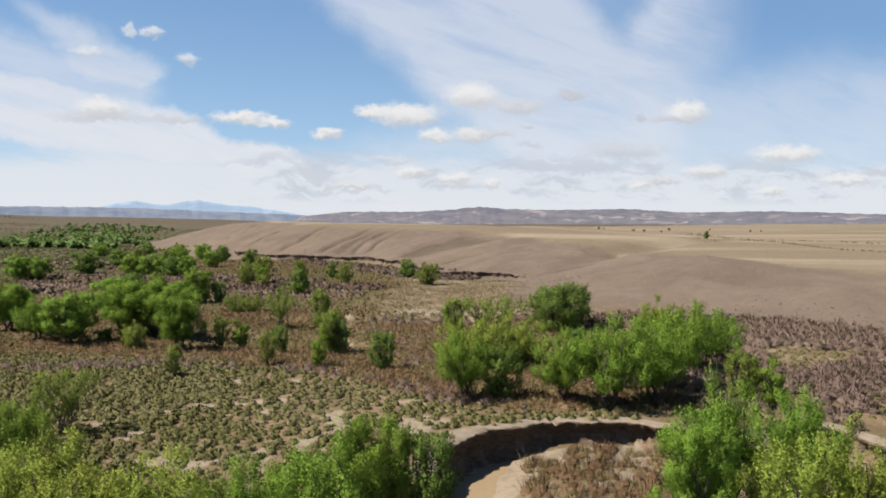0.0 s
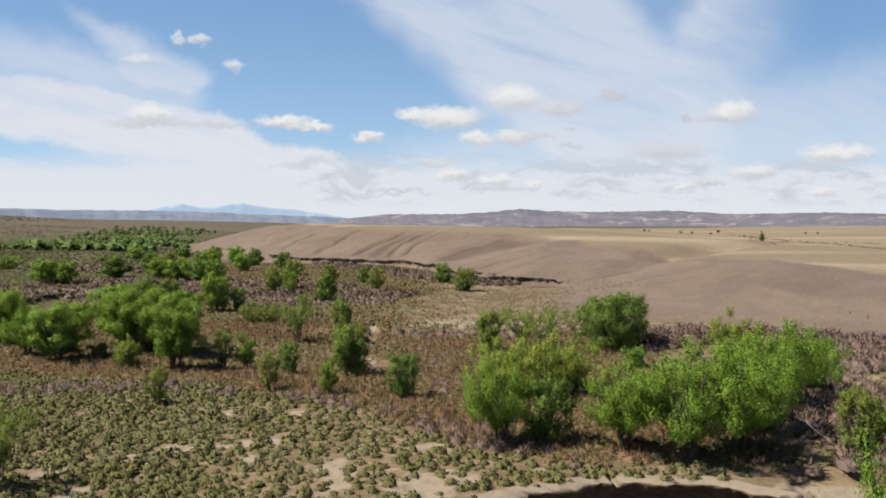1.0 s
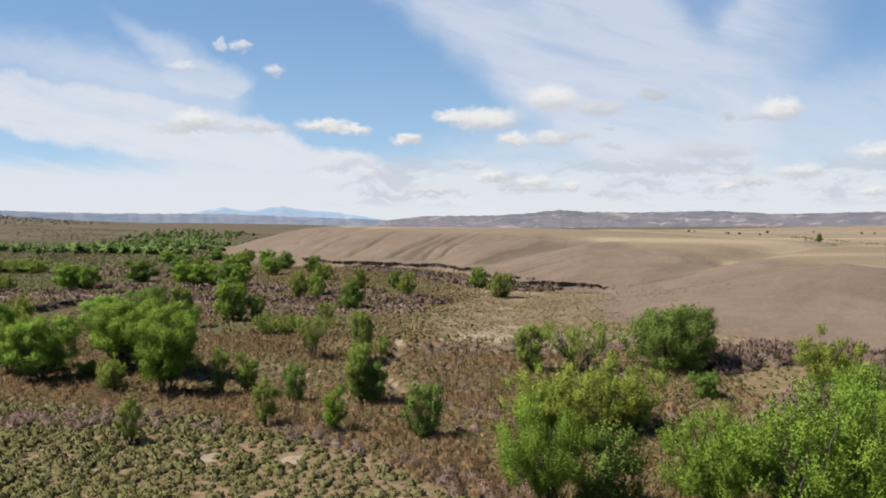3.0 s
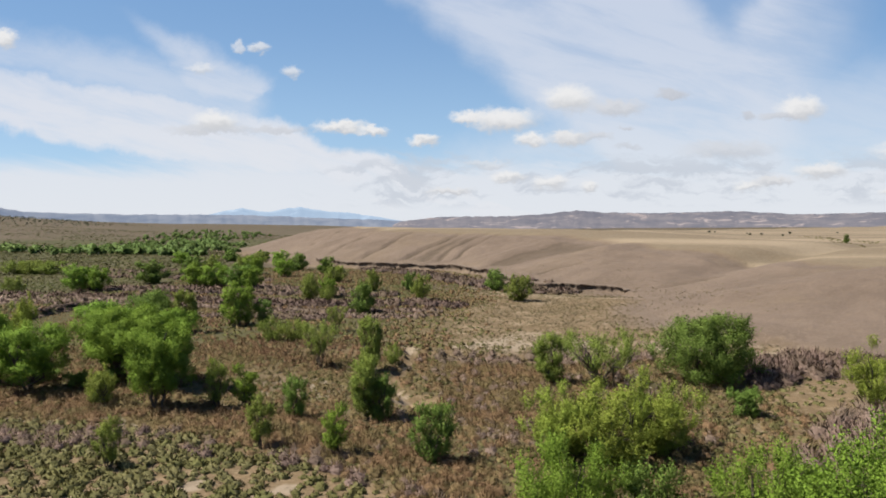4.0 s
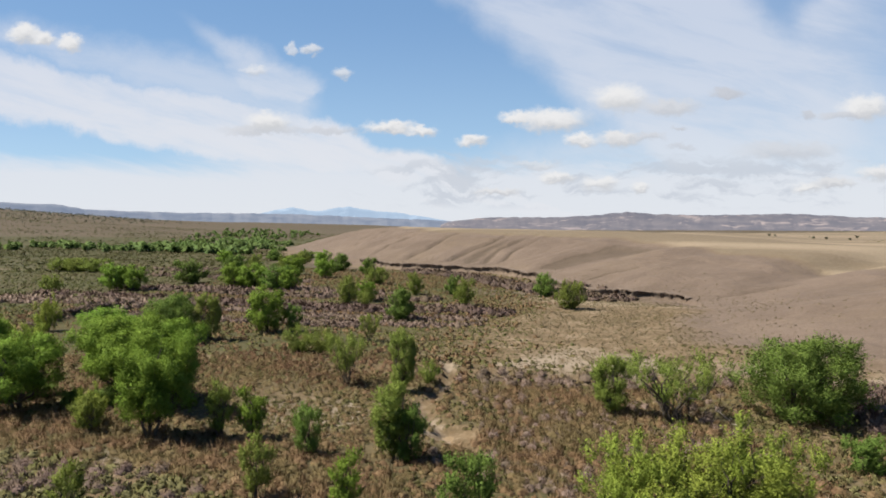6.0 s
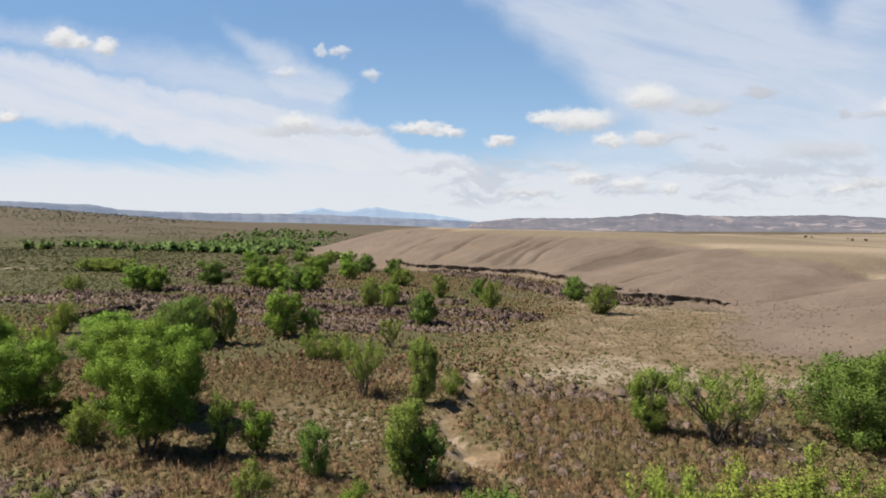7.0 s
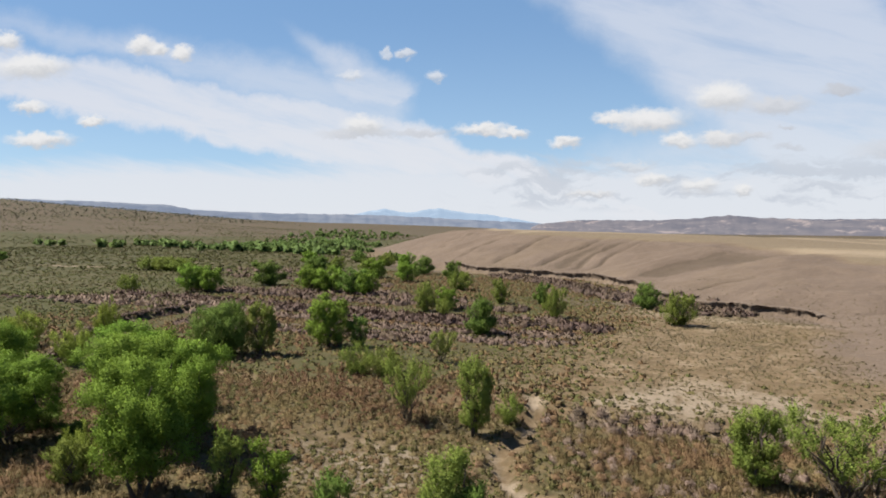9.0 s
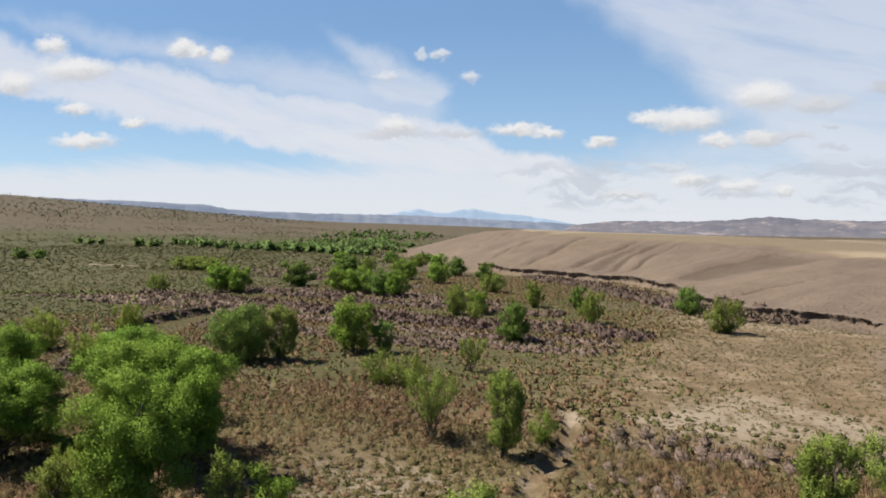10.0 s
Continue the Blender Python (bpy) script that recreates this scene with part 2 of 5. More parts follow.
def make_ground():
    """Sandy soil; cover.r: bare pale sand, cover.g: grey-brown clay slopes, cover.b: dry grass, cover alpha: distant green-grey flats."""
    m, n = material("desert_soil")
    at = n.add("ShaderNodeTexCoord", out="Object")
    zones = n.add("ShaderNodeAttribute")
    zones.node.attribute_name = "cover"
    zone = n.add("ShaderNodeSeparateColor", (zones,))
    r, g, b = zone.node.outputs
    far = zones.node.outputs["Alpha"]
    fine = n.noise(at, 2.4, 7.0, 0.68)
    mottle = n.noise(at, 0.85, 5.0, 0.66, 0.5)
    patch = n.noise(at, 0.22, 6.0, 0.62, 0.6)
    wide = n.noise(at, 0.018, 5.0, 0.6, 0.8)
    soil = n.mix(n.step(patch, 0.35, 0.65), rgb(0.086, 0.060, 0.033), rgb(0.136, 0.097, 0.057))
    sand = n.mix(n.step(fine, 0.3, 0.7), rgb(0.158, 0.126, 0.092), rgb(0.212, 0.172, 0.128))
    soil = n.mix(n.math("MULTIPLY", n.step(n.math("ADD", r, n.math("MULTIPLY", n.math("SUBTRACT", patch, 0.5), 0.9)), 0.4, 0.66), 0.95), soil, sand)
    grass = n.mix(n.step(fine, 0.35, 0.7), rgb(0.108, 0.083, 0.056), rgb(0.148, 0.117, 0.080))
    soil = n.mix(n.step(n.math("ADD", b, n.math("MULTIPLY", n.math("SUBTRACT", wide, 0.5), 0.7)), 0.35, 0.75), soil, grass)
    stripe = n.noise(n.vec("MULTIPLY", at, (0.12, 1.0, 0.0)), 0.016, 5.0, 0.6, 0.5)
    soil = n.mix(n.math("MULTIPLY", n.math("MULTIPLY", n.step(stripe, 0.48, 0.6), b), 0.9), soil, rgb(0.234, 0.186, 0.130))
    soil = n.mix(n.math("MULTIPLY", n.math("MULTIPLY", n.step(stripe, 0.44, 0.36), b), 0.5), soil, rgb(0.120, 0.093, 0.062))
    clay = n.mix(n.step(n.noise(at, 0.06, 6.0, 0.62, 0.5), 0.3, 0.72), rgb(0.088, 0.066, 0.051), rgb(0.119, 0.090, 0.070))
    clay = n.mix(n.math("MULTIPLY", n.step(wide, 0.5, 0.7), 0.4), clay, rgb(0.128, 0.097, 0.064))
    soil = n.mix(n.step(n.math("ADD", g, n.math("MULTIPLY", n.math("SUBTRACT", patch, 0.5), 0.35)), 0.3, 0.7), soil, clay)
    soil = n.mix(n.step(fine, 0.5, 0.66, 0.0, 0.42), soil, rgb(0.068, 0.050, 0.033))
    soil = n.mix(n.step(fine, 0.47, 0.34, 0.0, 0.3), soil, n.mix(g, rgb(0.232, 0.187, 0.132), rgb(0.168, 0.126, 0.094)))
    soil = n.mix(n.step(mottle, 0.54, 0.66, 0.0, 0.34), soil, n.mix(g, rgb(0.202, 0.163, 0.115), rgb(0.140, 0.105, 0.074)))
    soil = n.mix(n.step(mottle, 0.46, 0.34, 0.0, 0.4), soil, n.mix(g, rgb(0.080, 0.059, 0.035), rgb(0.098, 0.071, 0.052)))
    flats = n.mix(n.step(n.noise(at, 0.035, 6.0, 0.65, 1.0), 0.42, 0.62), rgb(0.034, 0.039, 0.013), rgb(0.048, 0.045, 0.019))
    blotch = n.noise(n.vec("MULTIPLY", at, (0.5, 1.0, 1.0)), 0.045, 7.0, 0.7, 0.8)
    flats = n.mix(n.step(blotch, 0.5, 0.6, 0.0, 0.6), flats, rgb(0.020, 0.024, 0.009))
    flats = n.mix(n.step(blotch, 0.42, 0.32, 0.0, 0.5), flats, rgb(0.078, 0.063, 0.038))
    dry = n.mix(n.noise(at, 0.008, 6.0, 0.65, 0.6), rgb(0.052, 0.040, 0.028), rgb(0.074, 0.057, 0.041))
    bands = n.noise(n.vec("MULTIPLY", at, (0.25, 1.0, 1.0)), 0.011, 5.0, 0.6, 0.4)
    dry = n.mix(n.step(bands, 0.5, 0.62, 0.0, 0.6), dry, rgb(0.052, 0.047, 0.026))
    dry = n.mix(n.step(bands, 0.44, 0.36, 0.0, 0.6), dry, rgb(0.086, 0.066, 0.050))
    dry = n.mix(n.step(blotch, 0.5, 0.64, 0.0, 0.5), dry, rgb(0.040, 0.036, 0.022))
    flats = n.mix(n.step(b, 0.05, 0.3), flats, dry)
    soil = n.mix(far, soil, flats)
    speck = n.noise(at, 1.3, 5.0, 0.65)
    tuft = n.mix(n.step(patch, 0.4, 0.62), rgb(0.042, 0.041, 0.018), rgb(0.066, 0.044, 0.024))
    soil = n.mix(n.math("MULTIPLY", n.step(speck, 0.5, 0.58), n.math("ADD", n.math("MULTIPLY", far, 0.75), n.math("MULTIPLY", n.math("SUBTRACT", 1.0, g), 0.2))), soil, tuft)
    soil = n.mix(n.math("MULTIPLY", n.step(speck, 0.42, 0.34), n.math("MULTIPLY", far, 0.25)), soil, rgb(0.130, 0.098, 0.060))
    # dark rill soil, which also paints in the shade of the grooves
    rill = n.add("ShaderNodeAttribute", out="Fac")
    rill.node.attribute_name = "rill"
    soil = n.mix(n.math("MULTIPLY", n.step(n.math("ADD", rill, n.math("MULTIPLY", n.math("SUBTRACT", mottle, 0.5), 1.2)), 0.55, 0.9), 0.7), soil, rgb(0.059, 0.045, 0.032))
    steep = n.step(n.vec("DOT_PRODUCT", n.add("ShaderNodeNewGeometry", out="Normal"), (0, 0, 1)), 0.86, 0.6)
    soil = n.mix(steep, soil, n.mix(fine, rgb(0.071, 0.047, 0.033), rgb(0.136, 0.101, 0.071)))
    rugged = n.noise(at, 0.28, 8.0, 0.7, 0.3)
    relief = n.math("ADD", n.math("ADD", fine, n.math("MULTIPLY", patch, 1.5)), n.math("MULTIPLY", n.math("MULTIPLY", rugged, g), 8.0))
    finish(n, soil, 0.96, relief, 0.6, 0.12, 0.1)
    return m


def make_bank(name, dark, light, lip=((0.110, 0.086, 0.060), (0.205, 0.166, 0.124))):
    """Layered earth, with pale sand on what lies flat."""
    m, n = material(name)
    at = n.add("ShaderNodeTexCoord", out="Object")
    f = n.noise(n.vec("MULTIPLY", at, (1, 1, 3)), 1.4, 6.0, 0.65)
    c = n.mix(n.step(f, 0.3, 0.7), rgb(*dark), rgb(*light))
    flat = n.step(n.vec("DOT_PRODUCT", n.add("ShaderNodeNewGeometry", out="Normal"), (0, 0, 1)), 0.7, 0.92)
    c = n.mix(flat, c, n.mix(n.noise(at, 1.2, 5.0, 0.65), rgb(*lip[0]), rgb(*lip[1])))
    finish(n, c, 0.95, f, 0.8, 0.15)
    return m


def make_water():
    m, n = material("muddy_water")
    at = n.add("ShaderNodeTexCoord", out="Object")
    f = n.noise(at, 3.0, 4.0)
    finish(n, n.mix(f, rgb(0.185, 0.133, 0.081), rgb(0.229, 0.167, 0.104)), 0.16, f, 0.12, 0.03, 0.5)
    return m


def make_range(name, low_c, high_c, pale, pale_amount, haze_glow):
    """A far range, a backdrop: haze and sky light painted on as a bluish glow."""
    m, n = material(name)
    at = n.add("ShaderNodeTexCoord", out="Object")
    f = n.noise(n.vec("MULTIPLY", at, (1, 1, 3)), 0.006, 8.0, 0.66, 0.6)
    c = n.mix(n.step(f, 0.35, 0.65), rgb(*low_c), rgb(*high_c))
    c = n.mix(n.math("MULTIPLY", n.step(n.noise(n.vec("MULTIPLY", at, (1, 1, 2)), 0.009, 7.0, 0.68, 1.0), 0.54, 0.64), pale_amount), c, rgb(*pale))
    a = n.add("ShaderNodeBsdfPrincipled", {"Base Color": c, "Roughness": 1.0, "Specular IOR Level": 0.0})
    e = n.add("ShaderNodeEmission", {"Color": rgb(*haze_glow), "Strength": 0.60})
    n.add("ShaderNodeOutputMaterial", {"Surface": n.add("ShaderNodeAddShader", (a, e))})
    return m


M_BARK, M_DEAD, M_GROUND, M_BANK, M_WATER = make_bark(), make_deadwood(), make_ground(), make_bank("eroded_bank_earth", (0.076, 0.054, 0.038), (0.162, 0.122, 0.090)), make_water()
# deep shade of the bend's wall put into a darker bank earth
M_SHADED_BANK = make_bank("shaded_bank_earth", (0.046, 0.031, 0.021), (0.098, 0.070, 0.048))
# shadow line along the mesa's foot put into a darker clay
M_SHADY = make_bank("crumbling_shaded_clay", (0.058, 0.044, 0.034), (0.125, 0.094, 0.070), ((0.080, 0.060, 0.047), (0.115, 0.088, 0.068)))
# the farther the range, the paler and bluer its painted haze
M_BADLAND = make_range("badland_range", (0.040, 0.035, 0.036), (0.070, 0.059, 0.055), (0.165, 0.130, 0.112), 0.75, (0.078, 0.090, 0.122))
M_PLATEAU = make_range("hazy_plateau", (0.056, 0.059, 0.063), (0.089, 0.089, 0.089), (0.148, 0.148, 0.148), 0.2, (0.063, 0.092, 0.155))
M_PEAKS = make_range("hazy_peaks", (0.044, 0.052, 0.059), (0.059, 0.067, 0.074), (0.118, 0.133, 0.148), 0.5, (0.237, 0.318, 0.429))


# ---- the lie of the land ----
def lattice(ix, iy, seed):
    h = np.sin(ix * 127.1 + iy * 311.7 + seed * 74.7) * 43758.5453
    return h - np.floor(h)


def value_noise(x, y, seed=0):
    ix, iy = np.floor(x), np.floor(y)
    fx, fy = x - ix, y - iy
    fx, fy = fx * fx * (3 - 2 * fx), fy * fy * (3 - 2 * fy)
    a, b = lattice(ix, iy, seed), lattice(ix + 1, iy, seed)
    c, d = lattice(ix, iy + 1, seed), lattice(ix + 1, iy + 1, seed)
    return a + (b - a) * fx + (c - a) * fy + (a - b - c + d) * fx * fy


def fbm(x, y, size, octaves=4, seed=0):
    total, amp, norm = 0.0, 1.0, 0.0
    for k in range(octaves):
        total = total + amp * value_noise(x / size, y / size, seed + k)
        norm, amp, size = norm + amp, amp * 0.5, size * 0.49
    return total / norm


def ramp(x, lo, hi):
    t = np.clip((x - lo) / (hi - lo), 0, 1)
    return t * t * (3 - 2 * t)


def along_line(x, y, pts):
    """Signed distance to a line of points (positive to its right) and the way along it."""
    best = np.full(np.shape(x), 1e12)
    dist, run, walked = np.zeros(np.shape(x)), np.zeros(np.shape(x)), 0.0
    for (x0, y0), (x1, y1) in zip(pts, pts[1:]):
        dx, dy = x1 - x0, y1 - y0
        length = math.hypot(dx, dy)
        t = np.clip(((x - x0) * dx + (y - y0) * dy) / length ** 2, 0, 1)
        ex, ey = x - x0 - t * dx, y - y0 - t * dy
        d2 = ex * ex + ey * ey
        nearer = d2 < best
        sign = np.where(dx * ey - dy * ex > 0, -1.0, 1.0)
        dist = np.where(nearer, sign * np.sqrt(d2), dist)
        run = np.where(nearer, walked + t * length, run)
        best, walked = np.minimum(best, d2), walked + length
    return dist, run


MESA_FOOT = [(90, -400), (70, 20), (60, 92), (55, 106), (40, 119), (29, 130), (22, 143), (20, 158), (24, 178), (24, 194), (20, 206), (14, 213), (0, 223), (-8, 235), (-18.5, 272), (-37, 300), (-61, 314), (-90, 330), (-114, 348), (-150, 405), (-190, 470), (-232, 546), (-222, 600), (-120, 760), (60, 1000), (500, 1700), (1500, 3200)]
GULLY = [(-17, 120), (-15.4, 112.5), (-16.2, 104), (-14.2, 98.5), (-11.3, 94.3), (-9.0, 90.5)]
OLD_ARM = [(-66, 106), (-74, 116), (-81.7, 126.4), (-87.5, 134), (-92, 141.5), (-96.7, 151.8), (-98.6, 163), (-95, 175)]
PLAIN_EDGE = [(96, 430), (130, 341), (133, 244), (142, 212)]
BEND = (11.0, 43.5)
EAST_RIM = [(19, 57), (24, 57), (28.5, 56), (31, 52), (33, 44), (32, 34), (26, 22), (22, 5), (24, -40)]
SOUTH_RUN = [(2.5, 43), (2.0, 36), (6, 27), (12, 14), (14, -40)]


def bend_shape(x, y):
    """How deep the creek has cut at the near bend, 0 to 1, and how far in from the outer bank."""
    r = np.hypot(x - BEND[0], y - BEND[1])
    rim = 11.3 + 0.9 * (fbm(x, y, 3.0, 3, 5) - 0.5) * 2
    into = rim - r
    # the creek goes on to the east and the south
    d, run = along_line(x, y, EAST_RIM)
    d = d + 1.0 * (fbm(x, y, 3.5, 3, 9) - 0.5)
    south = 3.2 - np.abs(along_line(x, y, SOUTH_RUN)[0])
    return np.maximum(np.maximum(into, np.minimum(np.minimum(d, 9 - d), 0.6 * (x - 21.5 + 9 * (fbm(x, y, 8, 3, 76) - 0.5)))), south), r


def foot_wander(x, y, s):
    return s + 7 * (fbm(x, y, 38, 3, 11) - 0.5) + 4 * (fbm(x, y, 9, 3, 12) - 0.5)


def height(x, y, rills=False):
    x, y = np.asarray(x, float), np.asarray(y, float)
    z = 0.5 * (fbm(x, y, 24, 4, 1) - 0.5) + 0.22 * (fbm(x, y, 3.2, 3, 2) - 0.5)
    # the lower flood plain, the terrace edge
    z = z - 1.05 * ramp(y + 0.35 * x, 68, 92) * ramp(y + 3 * (fbm(x, y, 9, 3, 3) - 0.5), 116, 113.5) * ramp(x, -34, -26) * ramp(x, 14, 4)
    z = z - 0.6 * ramp(y, 120, 200)
    # the near bend of the creek
    into, r = bend_shape(x, y)
    bed = -2.25 + 0.55 * ramp(x, 3, 9) * ramp(r, 5, 8) + 1.0 * ramp(x, 15, 21) * ramp(x, 30, 24) - 0.35 * ramp(r, 6.5, 8.5) * ramp(x, 12, 5) + 1.2 * ramp(r, 6.8, 3.5) + 1.3 * ramp(y, 41, 37) * ramp(x, 6, 10) + 0.35 * (fbm(x, y, 2.2, 3, 7) - 0.5)
    cut = ramp(into, -0.75, -0.2)
    z = z * (1 - cut) + bed * cut
    # the gully and the old arm
    d, run = along_line(x, y, GULLY)
    wide = 0.8 + 1.3 * (fbm(x, y, 2.5, 3, 8) - 0.5)
    z = z - 0.6 * ramp(np.abs(d), wide, wide * 0.55) - 0.6 * ramp(np.hypot(x + 11.3, y - 94.3), 2.9, 1.5)
    d, run = along_line(x, y, OLD_ARM)
    z = z - 1.3 * ramp(d, -1.3, -0.6) * ramp(d, 13, 5) * ramp(run, 1, 9) * ramp(run, 80, 68)
    # the mesa: a cut bank at its foot, a gullied clay slope, a grassy top
    s, run = along_line(x, y, MESA_FOOT)
    s = foot_wander(x, y, s)
    q = x - 0.25 * (y - 100)
    rim = np.interp(y, (120, 180, 235, 270, 300, 345, 410, 470, 520, 570), (5.6, 5.4, 7.0, 9.8, 11.0, 12.6, 16.0, 16.6, 14.0, 8.0)) + 1.4 * (fbm(x, y, 40, 3, 13) - 0.5)
    plain = 6.2 + 5.6 * ramp(q, 60, -70) + 1.6 * (fbm(x, y, 110, 3, 19) - 0.5)
    top = rim + (plain - rim) * ramp(s, 42, 210)
    top = top - 3.0 * np.exp(-((x - 30 - 0.85 * (y - 200)) / 11) ** 2) * ramp(x, 18, 34) * ramp(x, 200, 90)
    top = top + 4.4 * np.exp(-(((x - 50) / 26) ** 2 + ((y - 162) / 16) ** 2))
    rise = 0.9 * np.clip(s / 40, 0, 1) ** 0.95 + 0.1 * ramp(s, 34, 62)
    lean = run - 0.05 * s + 9 * (fbm(x, y, 22, 3, 20) - 0.5)
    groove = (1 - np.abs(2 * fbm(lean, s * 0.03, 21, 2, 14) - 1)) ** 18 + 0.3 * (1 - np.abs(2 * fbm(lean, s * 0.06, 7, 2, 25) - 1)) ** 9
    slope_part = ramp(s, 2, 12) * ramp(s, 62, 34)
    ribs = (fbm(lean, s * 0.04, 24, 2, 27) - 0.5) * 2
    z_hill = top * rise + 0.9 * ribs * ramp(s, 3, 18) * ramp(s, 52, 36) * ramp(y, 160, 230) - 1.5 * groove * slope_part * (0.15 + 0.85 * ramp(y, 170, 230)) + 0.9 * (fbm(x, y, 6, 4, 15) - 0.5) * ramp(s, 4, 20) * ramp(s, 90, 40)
    bank = ramp(y, 206, 213) * (0.1 + 1.3 * fbm(run, s * 0, 14, 4, 16)) + 0.5 * ramp(y, 100, 108) * ramp(y, 138, 130) * ramp(fbm(run, s * 0, 9, 2, 26), 0.45, 0.6)
    z = z * ramp(s, 25, 0) + z_hill + bank * ramp(s, 0.7, 1.5) * ramp(s, 50, 8)
    z = z - 0.9 * ramp(y, 186, 205) * ramp(s, -26, -12) * ramp(s, 0.6, -0.2)
    # far left: low brown swells and the juniper hill
    rad = np.hypot(x, y)
    left = ramp(-s, 60, 260)
    z = z + left * 9 * ramp(rad, 500, 1500) * fbm(x, y, 420, 3, 17)
    z = z + left * 32 * ramp(rad, 1100, 2500) * ramp(-x, 500, 1500)
    z = z + left * 58 * np.exp(-((x + 1650) / 700) ** 2 - ((y - 950) / 700) ** 2) * (0.85 + 0.3 * fbm(x, y, 260, 4, 18)) * ramp(rad, 600, 1300)
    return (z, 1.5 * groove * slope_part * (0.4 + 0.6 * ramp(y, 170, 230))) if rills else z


def arm_bed(x, y):
    """1 on the bed of the old dry arm."""
    d, run = along_line(x, y, OLD_ARM)
    return ramp(d, -1.2, -0.6) * ramp(d, 8, 5) * ramp(run, 1, 9) * ramp(run, 80, 68)


def ground_z(x, y):
    return float(height(np.array([x]), np.array([y]))[0])


def sage_limit(x):
    """Where the sage flat ends and the brown brush begins."""
    return np.interp(x, (-60, -30, -15, -6, 2, 10), (82, 79, 74, 66, 59, 57.5))


def cover_at(x, y):
    """Bare sand, clay, dry grass and far flats at a place, 0 to 1 each."""
    s, run = along_line(x, y, MESA_FOOT)
    into, r = bend_shape(x, y)
    sand = 0.3 - 0.3 * ramp(-x, 12, 24) * ramp(y, 108, 118) + 0.45 * ramp(fbm(x, y, 3, 3, 21), 0.6, 0.74) * ramp(y, sage_limit(x) + 2, sage_limit(x) - 2) * ramp(x, -34, -22)
    sand = sand + 0.22 * ramp(y, 112, 116) * ramp(y, 140, 122) * ramp(fbm(x, y, 12, 3, 24), 0.4, 0.6) * ramp(x, -22, -12) * ramp(s, 0, -15)
    sand = sand + 0.08 * ramp(y, 112, 118) * ramp(y, 200, 185) * ramp(x, -22, -8)
    sand = sand + 0.5 * ramp(into, 0.3, 1.5) * ramp(r, 5.5, 7.5)
    sand = sand - 0.3 * ramp(y, sage_limit(x), sage_limit(x) + 4) * ramp(y, 112, 108)
    sand = sand + 0.72 * np.exp(-((x + 24) / 11) ** 2 - ((y - 97) / 9) ** 2) + 0.62 * np.exp(-((x + 38) / 12) ** 2 - ((y - 82.5) / 2.4) ** 2)
    sand = sand + 0.42 * ramp(x, 12, 18) * ramp(y, 60, 66) * ramp(y, 98, 90)
    clay = ramp(s + 10 * (fbm(x, y, 12, 3, 83) - 0.5), -24, 14) * ramp(y, 100, 135) + ramp(s, -6, 4) * ramp(y, 135, 100)
    rad = np.hypot(x, y)
    grass = ramp(s + 22 * (fbm(x, y, 30, 4, 66) - 0.5), 36, 56) * 0.75 + 0.55 * ramp(y, 184, 192) * ramp(s, -34, -24) * ramp(s, -2, -8) + 0.6 * ramp(-s, 150, 330) * ramp(rad + 160 * (fbm(x, y, 160, 3, 67) - 0.5) + 0.1 * x, 800, 1000)
    grass = grass + 0.7 * np.exp(-((y - 160 - 0.08 * (x + 50)) / 5) ** 2) * ramp(x, -84, -74) * ramp(x, -18, -28)
    grass = grass + 0.5 * np.exp(-(((x - 52) / 22) ** 2 + ((y - 168) / 9) ** 2))
    clay = clay * (1 - 0.92 * ramp(s + 22 * (fbm(x, y, 30, 4, 66) - 0.5), 36, 60))
    flats = 0.95 * ramp(-x, 88, 112) * ramp(-s, 70, 130)
    plain_cover = ramp(-x + 24 * (fbm(x, y, 14, 3, 63) - 0.5), 10, 30) * ramp(y, 112, 122) * ramp(-s, 6, 20)
    bottom = ramp(y, sage_limit(x), sage_limit(x) + 3) * ramp(y, 114, 111) * ramp(x, 20, 12) * (1 - 0.9 * np.exp(-((x + 25) / 11) ** 2 - ((y - 99) / 9) ** 2))
    flats = np.maximum(flats, np.maximum(0.85 * plain_cover, 0.6 * bottom) * ramp(into, 0.0, -1.0))
    hill = np.clip(2.0 * np.exp(-((x + 1650) / 700) ** 2 - ((y - 950) / 700) ** 2), 0, 1)
    grass, flats = grass * (1 - 0.5 * hill), np.maximum(flats, 0.9 * hill)
    far_left = ramp(-s, 40, 120) * ramp(rad, 420, 600)
    flats = np.maximum(flats, 0.95 * far_left)
    flats = np.maximum(flats, 0.9 * arm_bed(x, y))
    wash = np.maximum(ramp(np.abs(along_line(x, y, GULLY)[0]), 1.6, 0.6), ramp(np.hypot(x + 11.3, y - 94.3), 3.6, 2.4))
    sand, flats = sand + 0.25 * wash, flats * (1 - wash)
    edge_strip = along_line(x, y, PLAIN_EDGE)[0]
    sand = sand + 0.5 * np.exp(-((edge_strip + 7) / 5) ** 2)
    bare = np.exp(-((x + 235) / 16) ** 2 - ((y - 266) / 6) ** 2)
    sand, flats = sand + bare, flats * (1 - bare)
    return [np.clip(v, 0, 1) for v in (sand, clay, grass, flats)]


def steps(*spans):
    """Grid lines: spans of (from, to, spacing)."""
    out = []
    for lo, hi, gap in spans:
        out.extend(np.arange(lo, hi, gap))
    return np.array(out + [spans[-1][1]])


def growing(start, end, first, factor=1.12):
    out, gap = [], first
    while start < end:
        out.append(start)
        start, gap = start + gap, gap * factor
    return np.array(out + [end])


